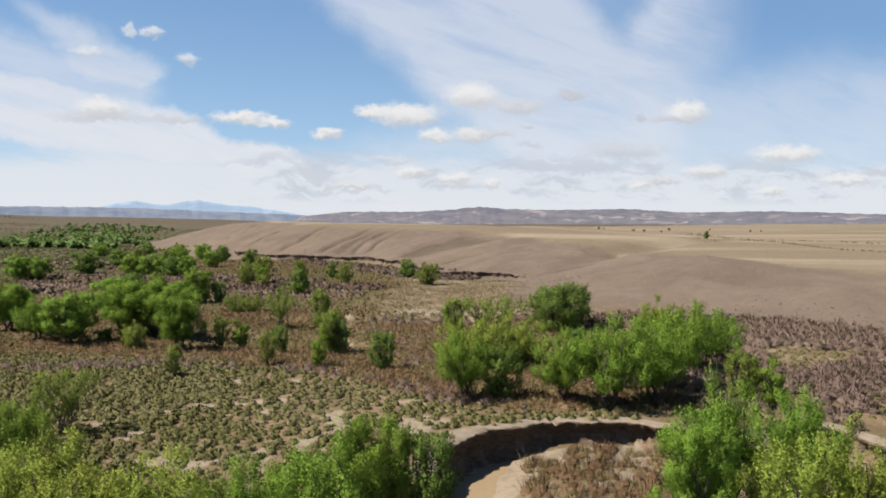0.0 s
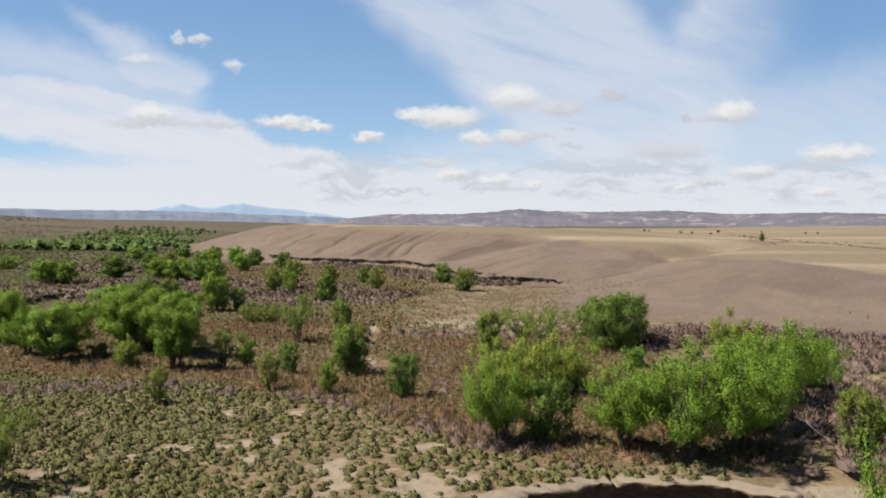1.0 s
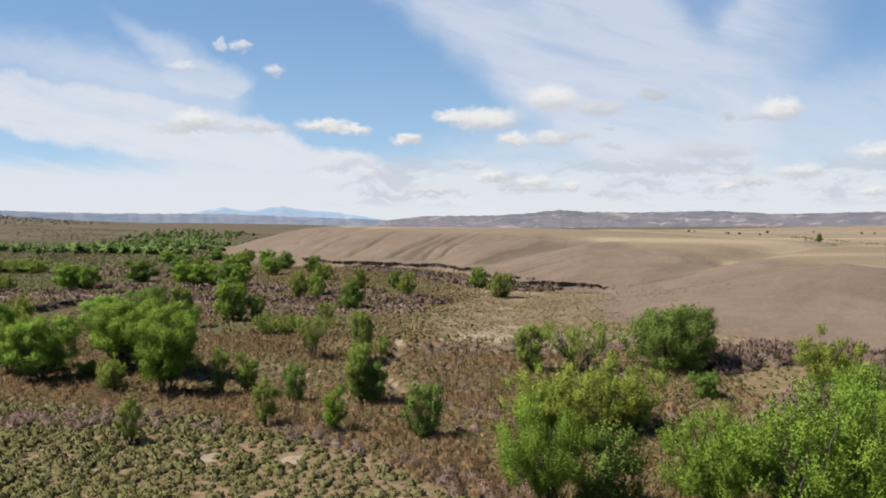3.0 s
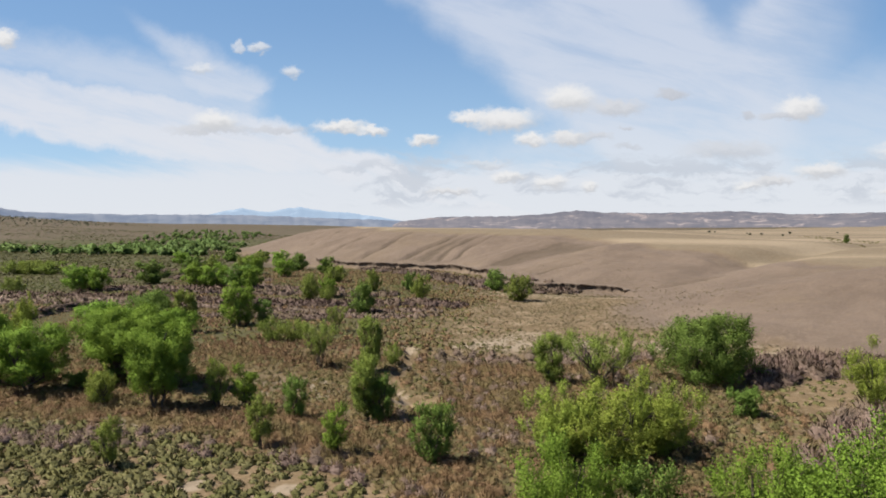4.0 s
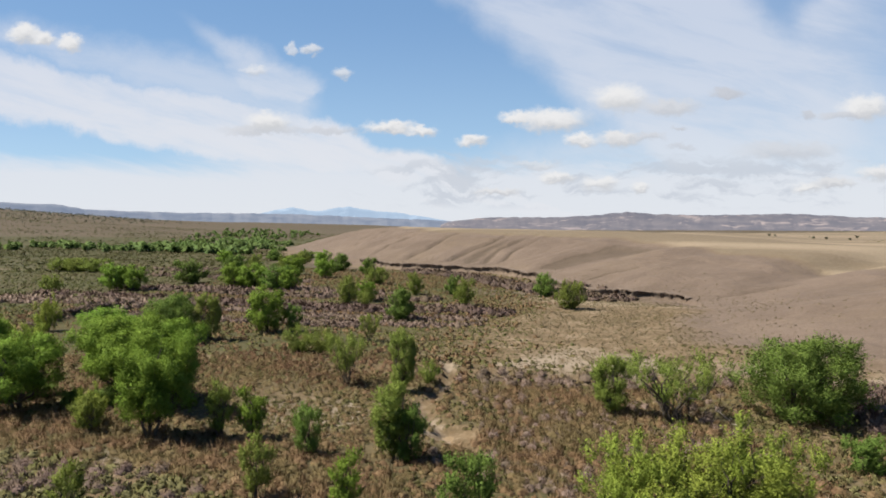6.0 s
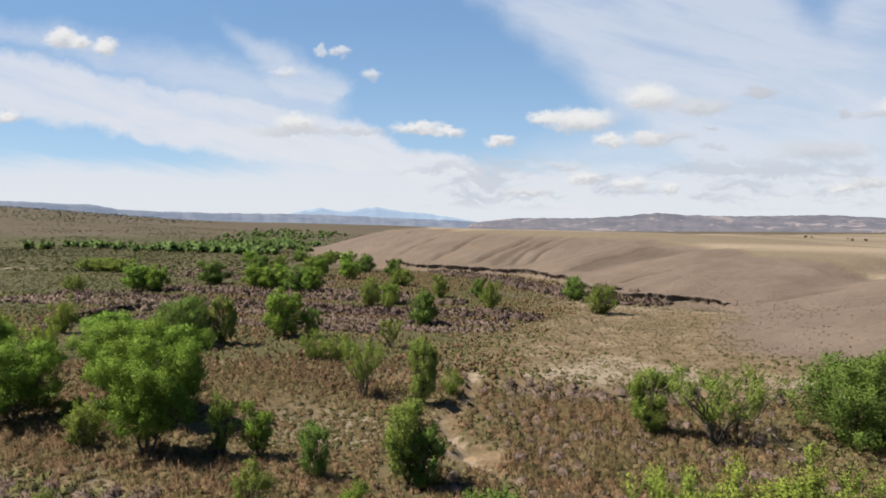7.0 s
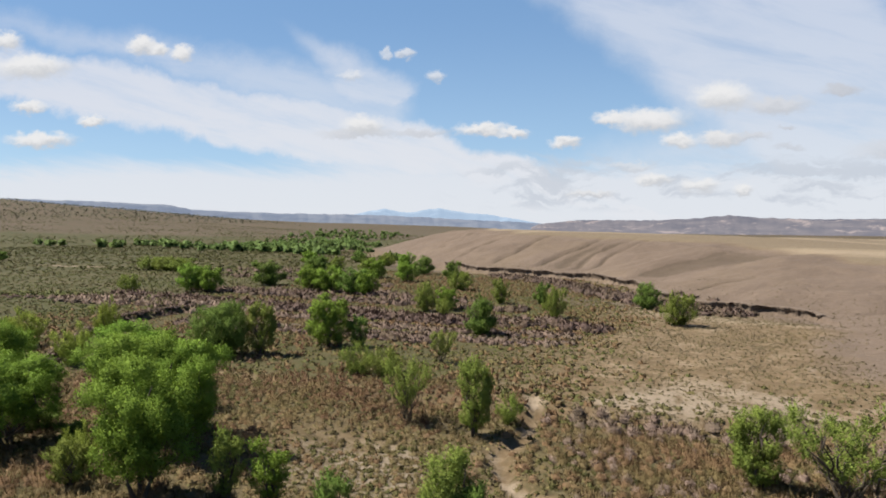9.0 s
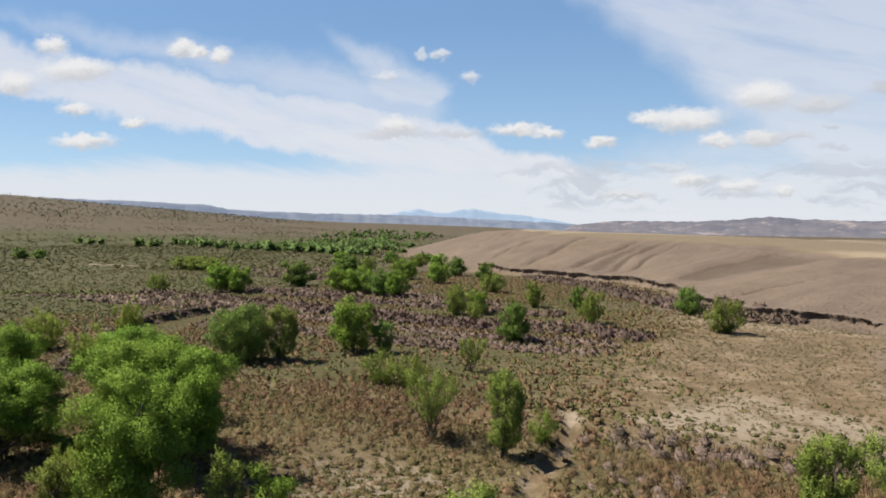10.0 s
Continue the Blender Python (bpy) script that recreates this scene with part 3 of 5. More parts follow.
def fill_mesh(name, co, faces, corners, mat, smooth=False, normals=None):
    """A mesh from arrays: points, faces of the same number of corners and, for soft foliage, the normals at the points."""
    mesh = bpy.data.meshes.new(name)
    mesh.vertices.add(len(co))
    mesh.vertices.foreach_set("co", np.ascontiguousarray(co, np.float32).ravel())
    n = len(faces)
    mesh.loops.add(n * corners)
    mesh.loops.foreach_set("vertex_index", np.ascontiguousarray(faces, np.int32).ravel())
    mesh.polygons.add(n)
    mesh.polygons.foreach_set("loop_start", np.arange(0, n * corners, corners, dtype=np.int32))
    if smooth:
        mesh.polygons.foreach_set("use_smooth", np.ones(n, bool))
    mesh.update(calc_edges=True)
    if normals is not None:
        mesh.attributes.new("custom_normal", "FLOAT_VECTOR", "POINT").data.foreach_set("vector", np.ascontiguousarray(normals, np.float32).ravel())
    mesh.materials.append(mat)
    return mesh


def sheet_faces(rows, cols):
    i = np.arange(rows - 1)[:, None] * cols + np.arange(cols - 1)[None, :]
    return np.stack([i, i + 1, i + cols + 1, i + cols], -1).reshape(-1, 4)


gx = np.unique(np.concatenate([-growing(130, 6500, 3)[::-1], steps((-130, -40, 1.2), (-40, -5, 0.8), (-5, 34, 0.48), (34, 70, 0.8), (70, 130, 1.6)), growing(130, 6500, 3)]))
gy = np.unique(np.concatenate([-growing(0, 1500, 6, 1.3)[::-1], steps((0, 38, 2), (38, 60, 0.4), (60, 125, 0.7), (125, 205, 1.2), (205, 245, 0.8), (245, 330, 1.4), (330, 380, 2.2)), growing(380, 6500, 4)]))
GX, GY = np.meshgrid(gx, gy)
GZ, GR = height(GX, GY, True)
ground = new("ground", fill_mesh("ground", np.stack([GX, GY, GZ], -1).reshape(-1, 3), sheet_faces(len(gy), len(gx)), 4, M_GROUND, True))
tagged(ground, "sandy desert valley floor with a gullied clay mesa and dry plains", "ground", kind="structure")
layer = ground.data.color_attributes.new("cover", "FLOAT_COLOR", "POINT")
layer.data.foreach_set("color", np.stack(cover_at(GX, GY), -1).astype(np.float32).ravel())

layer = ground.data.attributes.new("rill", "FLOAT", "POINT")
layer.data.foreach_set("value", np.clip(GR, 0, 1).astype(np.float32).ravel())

# muddy water in the bend and in the gully's pool
def pool(x0, x1, y0, y1, z, keep, label):
    xs, ys = np.arange(x0, x1, 0.5), np.arange(y0, y1, 0.5)
    X, Y = np.meshgrid(xs, ys)
    faces = sheet_faces(len(ys), len(xs))
    mid = np.stack([X, Y], -1).reshape(-1, 2)[faces].mean(1)
    faces = faces[keep(mid[:, 0], mid[:, 1])]
    ob = new("water", fill_mesh("water", np.stack([X, Y, np.full(X.shape, z)], -1).reshape(-1, 3), faces, 4, M_WATER))
    return tagged(ob, label, "water", kind="structure")


pool(-2, 12, 36, 56, -2.5, lambda x, y: (np.abs(np.hypot(x - BEND[0], y - BEND[1]) - 8.8) < 2.2) & (x < 9.5), "still brown muddy creek water below the cut bank")
pool(-15, -7, 90, 99, -1.85, lambda x, y: np.hypot(x + 11.3, y - 94.3) < 3.2, "small brown muddy pool in the gully")


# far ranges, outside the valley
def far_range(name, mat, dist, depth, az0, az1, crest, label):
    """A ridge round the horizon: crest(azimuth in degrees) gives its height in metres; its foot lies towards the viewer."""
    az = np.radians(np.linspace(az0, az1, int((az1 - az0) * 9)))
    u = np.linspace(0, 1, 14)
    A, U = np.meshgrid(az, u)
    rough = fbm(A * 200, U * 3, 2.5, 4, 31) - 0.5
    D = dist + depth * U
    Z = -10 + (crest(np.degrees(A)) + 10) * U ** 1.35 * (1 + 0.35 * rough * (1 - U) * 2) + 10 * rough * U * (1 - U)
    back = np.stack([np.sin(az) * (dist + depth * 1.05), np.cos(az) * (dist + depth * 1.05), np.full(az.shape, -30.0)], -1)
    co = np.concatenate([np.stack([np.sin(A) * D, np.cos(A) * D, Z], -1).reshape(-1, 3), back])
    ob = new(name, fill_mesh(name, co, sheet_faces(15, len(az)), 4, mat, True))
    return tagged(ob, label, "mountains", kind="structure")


def bump(a, at, wide, high):
    return high * np.exp(-((a - at) / wide) ** 2)


def crest_line(*pairs):
    az, high = [p[0] for p in pairs], [p[1] for p in pairs]
    return lambda a: np.interp(a, az, high) + 9 * (fbm(a * 2, a * 0, 1.0, 4, 41) - 0.5)


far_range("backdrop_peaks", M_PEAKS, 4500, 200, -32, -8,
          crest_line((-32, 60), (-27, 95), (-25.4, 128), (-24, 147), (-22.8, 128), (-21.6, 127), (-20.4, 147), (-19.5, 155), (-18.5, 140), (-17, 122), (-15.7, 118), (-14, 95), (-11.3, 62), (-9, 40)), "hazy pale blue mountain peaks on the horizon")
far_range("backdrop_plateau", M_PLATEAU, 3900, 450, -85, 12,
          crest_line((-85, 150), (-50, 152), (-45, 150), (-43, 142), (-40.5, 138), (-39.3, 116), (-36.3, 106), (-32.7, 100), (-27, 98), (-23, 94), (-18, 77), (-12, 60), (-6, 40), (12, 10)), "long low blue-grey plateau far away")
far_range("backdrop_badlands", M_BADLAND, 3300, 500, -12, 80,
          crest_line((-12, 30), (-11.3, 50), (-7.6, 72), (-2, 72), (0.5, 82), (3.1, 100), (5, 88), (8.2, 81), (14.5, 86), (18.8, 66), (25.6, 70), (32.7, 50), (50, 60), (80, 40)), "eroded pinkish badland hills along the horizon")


# the eroded cut banks of the creek
def cut_bank(name, rim, inward, seed, label, rough=0.5, behind=1.2, count=110, slump=0.0, mat=M_BANK):
    """A ragged earth wall below the rim: rim(t), t from 0 to 1, gives a point of its edge and inward the way off the wall there."""
    t = np.linspace(0, 1, count)
    pts = np.array([rim(v) for v in t])
    way = np.array([inward(v) for v in t])
    rows, drop = [], (0.0, 0.0, 0.06, 0.3, 0.6, 0.85, 1.0)
    out = (-1.3, 0.1, 0.22, -0.3 + 0.5 * slump, -0.38 + 0.8 * slump, -0.2 + 1.1 * slump, 0.35 + 1.4 * slump)
    for k, (d, o) in enumerate(zip(drop, out)):
        ragged = rough * (fbm(t * count * 0.55, t * 0 + k * 1.1, 1.6 if slump == 0 else 3.5, 4, seed) - 0.5) if k > 0 else 0 * t
        p = pts + way * (o + ragged)[:, None]
        back = pts - way * behind
        top = height(back[:, 0], back[:, 1])
        foot = np.minimum(height(pts[:, 0] + way[:, 0] * 1.2, pts[:, 1] + way[:, 1] * 1.2) - 0.15, top - 0.2)
        z = top + 0.03 + (foot - top) * (d + (0.25 * (fbm(t * count * 0.4, t * 0 + k, 1.3, 3, seed + 5) - 0.5) if 1 < k < 6 else 0))
        rows.append(np.stack([p[:, 0], p[:, 1], z], -1))
    ob = new(name, fill_mesh(name, np.array(rows).reshape(-1, 3), sheet_faces(len(rows), len(t)), 4, mat))
    return tagged(ob, label, "bank", kind="structure")


def bend_rim(v):
    a = radians(200 - 158 * v)
    r = 11.3
    for _ in range(3):
        r = 11.3 + 0.9 * (float(fbm(np.array([BEND[0] + r * math.cos(a)]), np.array([BEND[1] + r * math.sin(a)]), 3.0, 3, 5)[0]) - 0.5) * 2
    return BEND[0] + r * math.cos(a), BEND[1] + r * math.sin(a)


cut_bank("cut_bank", bend_rim, lambda v: (-math.cos(radians(200 - 158 * v)), -math.sin(radians(200 - 158 * v))), 71, "steep earth bank undercut by the creek, its shade painted dark", 0.9, 1.2, 170, 0.0, M_SHADED_BANK)


def line_rim(pts):
    """Edge along a line of points and the way to its right."""
    def at(v):
        run = min(max(v, 0.0), 1.0) * (len(pts) - 1)
        k = min(int(run), len(pts) - 2)
        (ax, ay), (cx, cy) = pts[k], pts[k + 1]
        return ax + (cx - ax) * (run - k), ay + (cy - ay) * (run - k)

    def right(v):
        (ax, ay), (cx, cy) = at(v - 0.06), at(v + 0.06)
        n = Vector((cy - ay, ax - cx)).normalized()
        return n.x, n.y
    return at, right


cut_bank("cut_bank", *line_rim(EAST_RIM[2:6]), 72, "low crumbling light brown earth bank", 0.9, 1.6)


def foot_rim(y0, y1):
    """Edge of the mesa's foot between two places along the valley, and the way off it."""
    legs = [(a, c) for a, c in zip(MESA_FOOT, MESA_FOOT[1:]) if c[1] > y0 and a[1] < y1]

    def at(v):
        y = y0 + (y1 - y0) * v
        (ax, ay), (cx, cy) = next((leg for leg in legs if leg[1][1] >= y), legs[-1])
        k = (y - ay) / (cy - ay)
        n = Vector((cy - ay, -(cx - ax))).normalized()
        o = 0.0
        for _ in range(6):
            px, py = np.array([ax + (cx - ax) * k + n.x * o]), np.array([y + n.y * o])
            o -= 0.8 * float(foot_wander(px, py, along_line(px, py, MESA_FOOT)[0])[0])
        return ax + (cx - ax) * k + n.x * o, y + n.y * o, -n.x, -n.y
    return lambda v: at(v)[:2], lambda v: at(v)[2:]


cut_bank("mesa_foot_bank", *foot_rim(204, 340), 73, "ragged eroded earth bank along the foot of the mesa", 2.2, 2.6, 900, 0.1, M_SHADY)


# ---- plants ----
def rng_for(seed):
    return np.random.default_rng(seed)


def tube(points, radii, sides=6):
    """A tapered round limb through the points: corners and four-cornered faces."""
    points = np.asarray(points, float)
    way = np.gradient(points, axis=0)
    way /= np.linalg.norm(way, axis=1)[:, None]
    ref = np.where(np.abs(way[:, 2:3]) > 0.9, np.array([[1.0, 0, 0]]), np.array([[0, 0, 1.0]]))
    u = np.cross(way, ref)
    u /= np.linalg.norm(u, axis=1)[:, None]
    v = np.cross(way, u)
    a = np.arange(sides) * 2 * np.pi / sides
    ring = u[:, None, :] * np.cos(a)[None, :, None] + v[:, None, :] * np.sin(a)[None, :, None]
    co = (points[:, None, :] + ring * np.asarray(radii)[:, None, None]).reshape(-1, 3)
    n = len(points)
    i = np.arange(n - 1)[:, None] * sides + np.arange(sides)[None, :]
    j = np.arange(n - 1)[:, None] * sides + (np.arange(sides)[None, :] + 1) % sides
    return co, np.stack([i, j, j + sides, i + sides], -1).reshape(-1, 4)


def leaves(rng, at, out, lead, size):
    """Small leaves at the points, drawn out along their shoots and facing roughly outward: corners, faces, and the way each one catches the light."""
    n = len(at)
    u = lead + rng.normal(size=(n, 3)) * 0.5
    u /= np.linalg.norm(u, axis=1)[:, None]
    face = out + np.array([0, 0, 0.25]) + rng.normal(size=(n, 3)) * 0.55
    v = np.cross(face, u)
    v /= np.linalg.norm(v, axis=1)[:, None] + 1e-6
    s = size * rng.uniform(0.6, 1.3, n)[:, None]
    co = np.stack([at - u * s * 0.7 - v * s * 0.6, at - u * s * 0.45 + v * s * 0.65, at + u * s * 0.95], 1)
    soft = out + np.array([0, 0, 0.2]) + rng.normal(size=(n, 3)) * 0.2
    soft /= np.linalg.norm(soft, axis=1)[:, None]
    plane = np.cross(co[:, 1] - co[:, 0], co[:, 2] - co[:, 0])
    turn = np.einsum("ij,ij->i", plane, soft) < 0
    co[turn] = co[turn][:, ::-1]
    return co.reshape(-1, 3), np.arange(3 * n).reshape(-1, 3), np.repeat(soft, 3, axis=0)


def limb_path(rng, a, b, n=5, sag=0.12):
    a, b = np.asarray(a, float), np.asarray(b, float)
    t = np.linspace(0, 1, n)[:, None]
    p = a + (b - a) * t
    length = np.linalg.norm(b - a)
    p[1:-1] += rng.normal(size=(n - 2, 3)) * sag * length * 0.5
    p[:, 2] += np.sin(t[:, 0] * np.pi) * length * 0.05
    return p


PROTOTYPES = {}


def crown_profile(shape, t):
    """Half width of a crown at the part t of its height, 0 to 1."""
    if shape == "column":
        return 0.45 + 0.55 * math.sin(math.pi * (0.12 + 0.72 * t))
    if shape == "vase":
        return 0.28 + 0.72 * t ** 0.8
    if shape == "round":
        return math.sqrt(max(0.05, 1 - (1.75 * t - 0.75) ** 2))
    if shape == "upright":
        return 0.62 + 0.38 * math.sin(math.pi * (0.05 + 0.62 * t)) if t < 0.75 else 0.98 - 1.5 * (t - 0.75)
    return math.sqrt(max(0.08, 1 - (1.55 * t - 0.7) ** 2))


def make_tree(kind, seed, high, wide, stems, clear, lobes, count, leaf, lobe_size, leaf_mat, shape, name):
    """Builds a tree once, at its natural size: an empty with trunks, limbs and a crown of many leafy lobes."""
    rng = rng_for(seed)
    root = new(name)
    root.empty_display_size = 0.2
    gnarled = name.startswith("gnarled")
    trunk_r = (0.028 if stems < 3 else 0.017) * high * (1.2 if gnarled else 0.5 if shape == "vase" else 1.0)
    # the middles and radii of the lobes, spread evenly over the crown's skin
    mids, radii = [], []
    heads = {"vase": 1, "column": 2}.get(shape, 6)
    head = [(wide * (0.5 if heads > 2 else 0.2) * math.cos(k * 2.4 + seed), wide * (0.5 if heads > 2 else 0.2) * math.sin(k * 2.4 + seed), rng.uniform(0.7, 0.96)) for k in range(heads)]
    head[0] = (wide * 0.1, 0.0, 1.0) if heads > 1 else (0.0, 0.0, 1.0)
    for k in range(lobes):
        hx, hy, top = head[k % heads]
        spread = wide * (0.56 if heads > 2 else 0.85 if heads == 2 else 1.0)
        t = ((k // heads + rng.uniform(0.1, 0.9)) / math.ceil(lobes / heads)) ** (0.85 if shape in ("vase", "lobed") else 1.0)
        a = k * 2.39996 + rng.uniform(-0.5, 0.5)
        w = spread * crown_profile(shape, t) * (rng.uniform(0.62, 0.96) if (k // heads) % 4 else rng.uniform(0.05, 0.4))
        mids.append((hx * (0.55 + 0.45 * t) + math.cos(a) * w, hy * (0.55 + 0.45 * t) + math.sin(a) * w, high * (clear + (0.93 * top - clear) * t) + rng.normal() * 0.02 * high))
        radii.append(lobe_size * rng.uniform(0.5, 1.0))
    mids, radii = np.array(mids), np.array(radii)
    # stems
    paths = []
    for k in range(stems):
        a = 2 * math.pi * k / stems + rng.uniform(-0.5, 0.5)
        out = wide * (rng.uniform(0.1, 0.25) if stems < 3 else rng.uniform(0.25, 0.55) if shape != "vase" else rng.uniform(0.4, 0.85))
        end = np.array([math.cos(a) * out, math.sin(a) * out, high * rng.uniform(0.66, 0.85)])
        start = np.array([math.cos(a), math.sin(a), 0]) * (0.0 if stems == 1 else 0.06 * wide) - np.array([0, 0, 0.15])
        p = limb_path(rng, start, end, 7, 0.1)
        paths.append(p)
        co, f = tube(p, np.linspace(trunk_r, trunk_r * 0.25, 7), 7)
        ob = new("trunk", fill_mesh("trunk", co, f, 4, M_BARK, True))
        ob.parent = root
    # limbs out to the lobes
    for k in rng.choice(lobes, min(lobes, 10 + 2 * stems), replace=False):
        m = mids[k]
        path = min(paths, key=lambda p: np.linalg.norm(p[3][:2] - m[:2]))
        fork = path[np.argmin(np.abs(path[:, 2] - max(high * 0.12, m[2] - 0.36 * high)))]
        co, f = tube(limb_path(rng, fork, m, 5), np.linspace(trunk_r * (0.6 if gnarled else 0.42), trunk_r * 0.1, 5), 5)
        ob = new("limb", fill_mesh("limb", co, f, 4, M_BARK, True))
        ob.parent = root
    # sprays of leaves cover each lobe, thickest on its outer and upper side
    rise, reach, thick = {"vase": (1.3, 1.9, 0.20), "upright": (1.15, 1.9, 0.22), "column": (1.2, 1.7, 0.24), "round": (0.8, 1.1, 0.28)}.get(shape, (0.4, 0.8, 0.34))
    middle = np.array([0, 0, high * (clear + 0.35 * (1 - clear))])
    outward = (mids - middle) / np.array([wide, wide, 0.5 * high])
    outward /= np.linalg.norm(outward, axis=1)[:, None] + 1e-6
    sprays = count // 24
    pick = rng.choice(lobes, sprays * 2, p=radii ** 2 / np.sum(radii ** 2))
    skin = rng.normal(size=(sprays * 2, 3))
    skin /= np.linalg.norm(skin, axis=1)[:, None]
    facing = np.einsum("ij,ij->i", skin, outward[pick] + np.array([0, 0, 0.35]))
    keep = np.argsort(rng.uniform(0, 1.3, sprays * 2) - 0.5 * facing)[:sprays]
    pick, skin = pick[keep], skin[keep]
    foot = mids[pick] + skin * (radii[pick] * rng.uniform(0.2, 1.0, sprays) ** 0.6)[:, None]
    lead = skin * 0.6 + np.array([0, 0, rise]) + rng.normal(size=(sprays, 3)) * 0.28
    lead /= np.linalg.norm(lead, axis=1)[:, None]
    long = lobe_size * reach * rng.uniform(0.5, 1.0, sprays)
    which = np.repeat(np.arange(sprays), 24)
    along = rng.uniform(-0.35, 0.75, len(which))
    way = rng.normal(size=(len(which), 3))
    way /= np.linalg.norm(way, axis=1)[:, None]
    at = foot[which] + lead[which] * (along * long[which])[:, None] + way * (lobe_size * thick * (1 - 0.75 * np.abs(along)) * rng.uniform(0.2, 1.2, len(which)))[:, None]
    at[:, 2] = np.maximum(at[:, 2], 0.05 * high * rng.uniform(0.6, 1.4, len(at)))
    co, f, soft = leaves(rng, at, skin[which] * 0.7 + way * 0.35, lead[which], leaf)
    crown = new("crown", fill_mesh("crown", co, f, 3, leaf_mat, True, soft))
    crown.parent = root
    EXTENT[kind] = (np.percentile(np.hypot(at[:, 0], at[:, 1]), 96), np.percentile(at[:, 2], 99))
    return root


EXTENT = {}
SPECS = {
    "cottonwood_a": (101, 8.0, 3.3, 3, 0.22, 54, 60000, 0.064, 0.95, M_LEAF, "lobed", "cottonwood_tree"),
    "cottonwood_b": (102, 8.0, 3.6, 4, 0.26, 54, 60000, 0.064, 0.92, M_LEAF, "lobed", "cottonwood_tree"),
    "cottonwood_c": (103, 7.0, 3.4, 5, 0.22, 44, 44000, 0.060, 0.80, M_LEAF, "upright", "cottonwood_tree"),
    "cottonwood_d": (104, 7.5, 3.5, 5, 0.26, 44, 46000, 0.062, 0.82, M_LEAF, "upright", "cottonwood_tree"),
    "young_a": (111, 5.5, 2.8, 5, 0.08, 48, 36000, 0.055, 0.62, M_YOUNG, "upright", "young_cottonwood_tree"),
    "young_b": (112, 5.5, 2.6, 4, 0.08, 44, 34000, 0.055, 0.62, M_YOUNG, "upright", "young_cottonwood_tree"),
    "round_a": (121, 6.5, 4.2, 5, 0.10, 66, 66000, 0.064, 0.95, M_DEEP, "round", "round_tree"),
    "sapling_a": (131, 3.8, 0.85, 3, 0.2, 20, 10867, 0.050, 0.42, M_LEAF, "column", "cottonwood_sapling"),
    "sapling_b": (132, 3.8, 0.95, 4, 0.22, 18, 9315, 0.049, 0.42, M_WILLOW, "column", "willow_sapling"),
    "sapling_c": (133, 3.6, 1.3, 4, 0.07, 24, 14748, 0.053, 0.52, M_DEEP, "column", "bushy_sapling"),
    "column_a": (141, 6.0, 1.3, 4, 0.14, 34, 23287, 0.056, 0.56, M_WILLOW, "column", "columnar_willow_tree"),
    "vase_a": (151, 5.2, 2.2, 11, 0.34, 34, 13196, 0.050, 0.52, M_WILLOW, "vase", "vase_shaped_willow_tree"),
    "twisted_a": (161, 5.6, 3.9, 7, 0.30, 46, 19550, 0.058, 0.62, M_WILLOW, "vase", "gnarled_cottonwood_tree"),
    "mid_a": (171, 6.5, 3.2, 3, 0.14, 36, 20182, 0.095, 0.95, M_LEAF, "lobed", "cottonwood_tree"),
    "mid_b": (172, 6.0, 2.6, 3, 0.08, 32, 18630, 0.091, 0.85, M_DEEP, "round", "cottonwood_tree"),
    "mid_c": (173, 6.0, 2.8, 4, 0.06, 34, 15524, 0.091, 0.75, M_WILLOW, "upright", "cottonwood_tree"),
    "bush_a": (181, 2.6, 1.9, 5, 0.06, 26, 11643, 0.053, 0.55, M_WILLOW, "upright", "willow_bush"),
    "bush_b": (182, 2.4, 1.4, 5, 0.06, 22, 10867, 0.053, 0.50, M_DEEP, "round", "leafy_bush"),
}
LABELS = {
    "cottonwood": ("broad green cottonwood tree in full leaf on the flood plain", "tree", "cottonwoods of the flood plain"),
    "young": ("bright yellow-green young cottonwood tree with several stems", "tree", "young cottonwoods by the creek"),
    "round": ("dense round dark green tree leafed to the ground", "tree", ""),
    "sapling": ("slender green sapling leafed almost to the ground", "sapling", "saplings among the brush"),
    "column": ("tall narrow green willow beside the gully", "tree", ""),
    "vase": ("open vase-shaped willow tree with many bare stems", "tree", ""),
    "twisted": ("gnarled half-bare cottonwood tree with thin yellow-green foliage", "tree", ""),
    "mid": ("leafy green tree among brown valley brush", "tree", "scattered valley trees"),
    "bush": ("low leafy willow bush on the flood plain", "bush", "leafy bushes"),
}


def plant(kind, x, y, high, wide, turn=0.0, label=""):
    """Stands a tree of the kind, of that height and full width, on the ground."""
    fresh = kind not in PROTOTYPES
    if fresh:
        PROTOTYPES[kind] = make_tree(kind, *SPECS[kind])
    reach, top = EXTENT[kind]
    m = pose(x, y, ground_z(x, y) - 0.05, 0, 0, turn)
    m = m @ Matrix.Diagonal((wide / 2 / reach, wide / 2 / reach, high / top, 1))
    if fresh:
        ob = PROTOTYPES[kind]
        ob.matrix_basis = m
    else:
        ob = copy_thing(PROTOTYPES[kind], m @ Matrix.Diagonal((*PROTOTYPES[kind].scale, 1)).inverted())
    text, cat, group = LABELS[kind.split("_")[0]]
    return tagged(ob, label or text, cat, group)


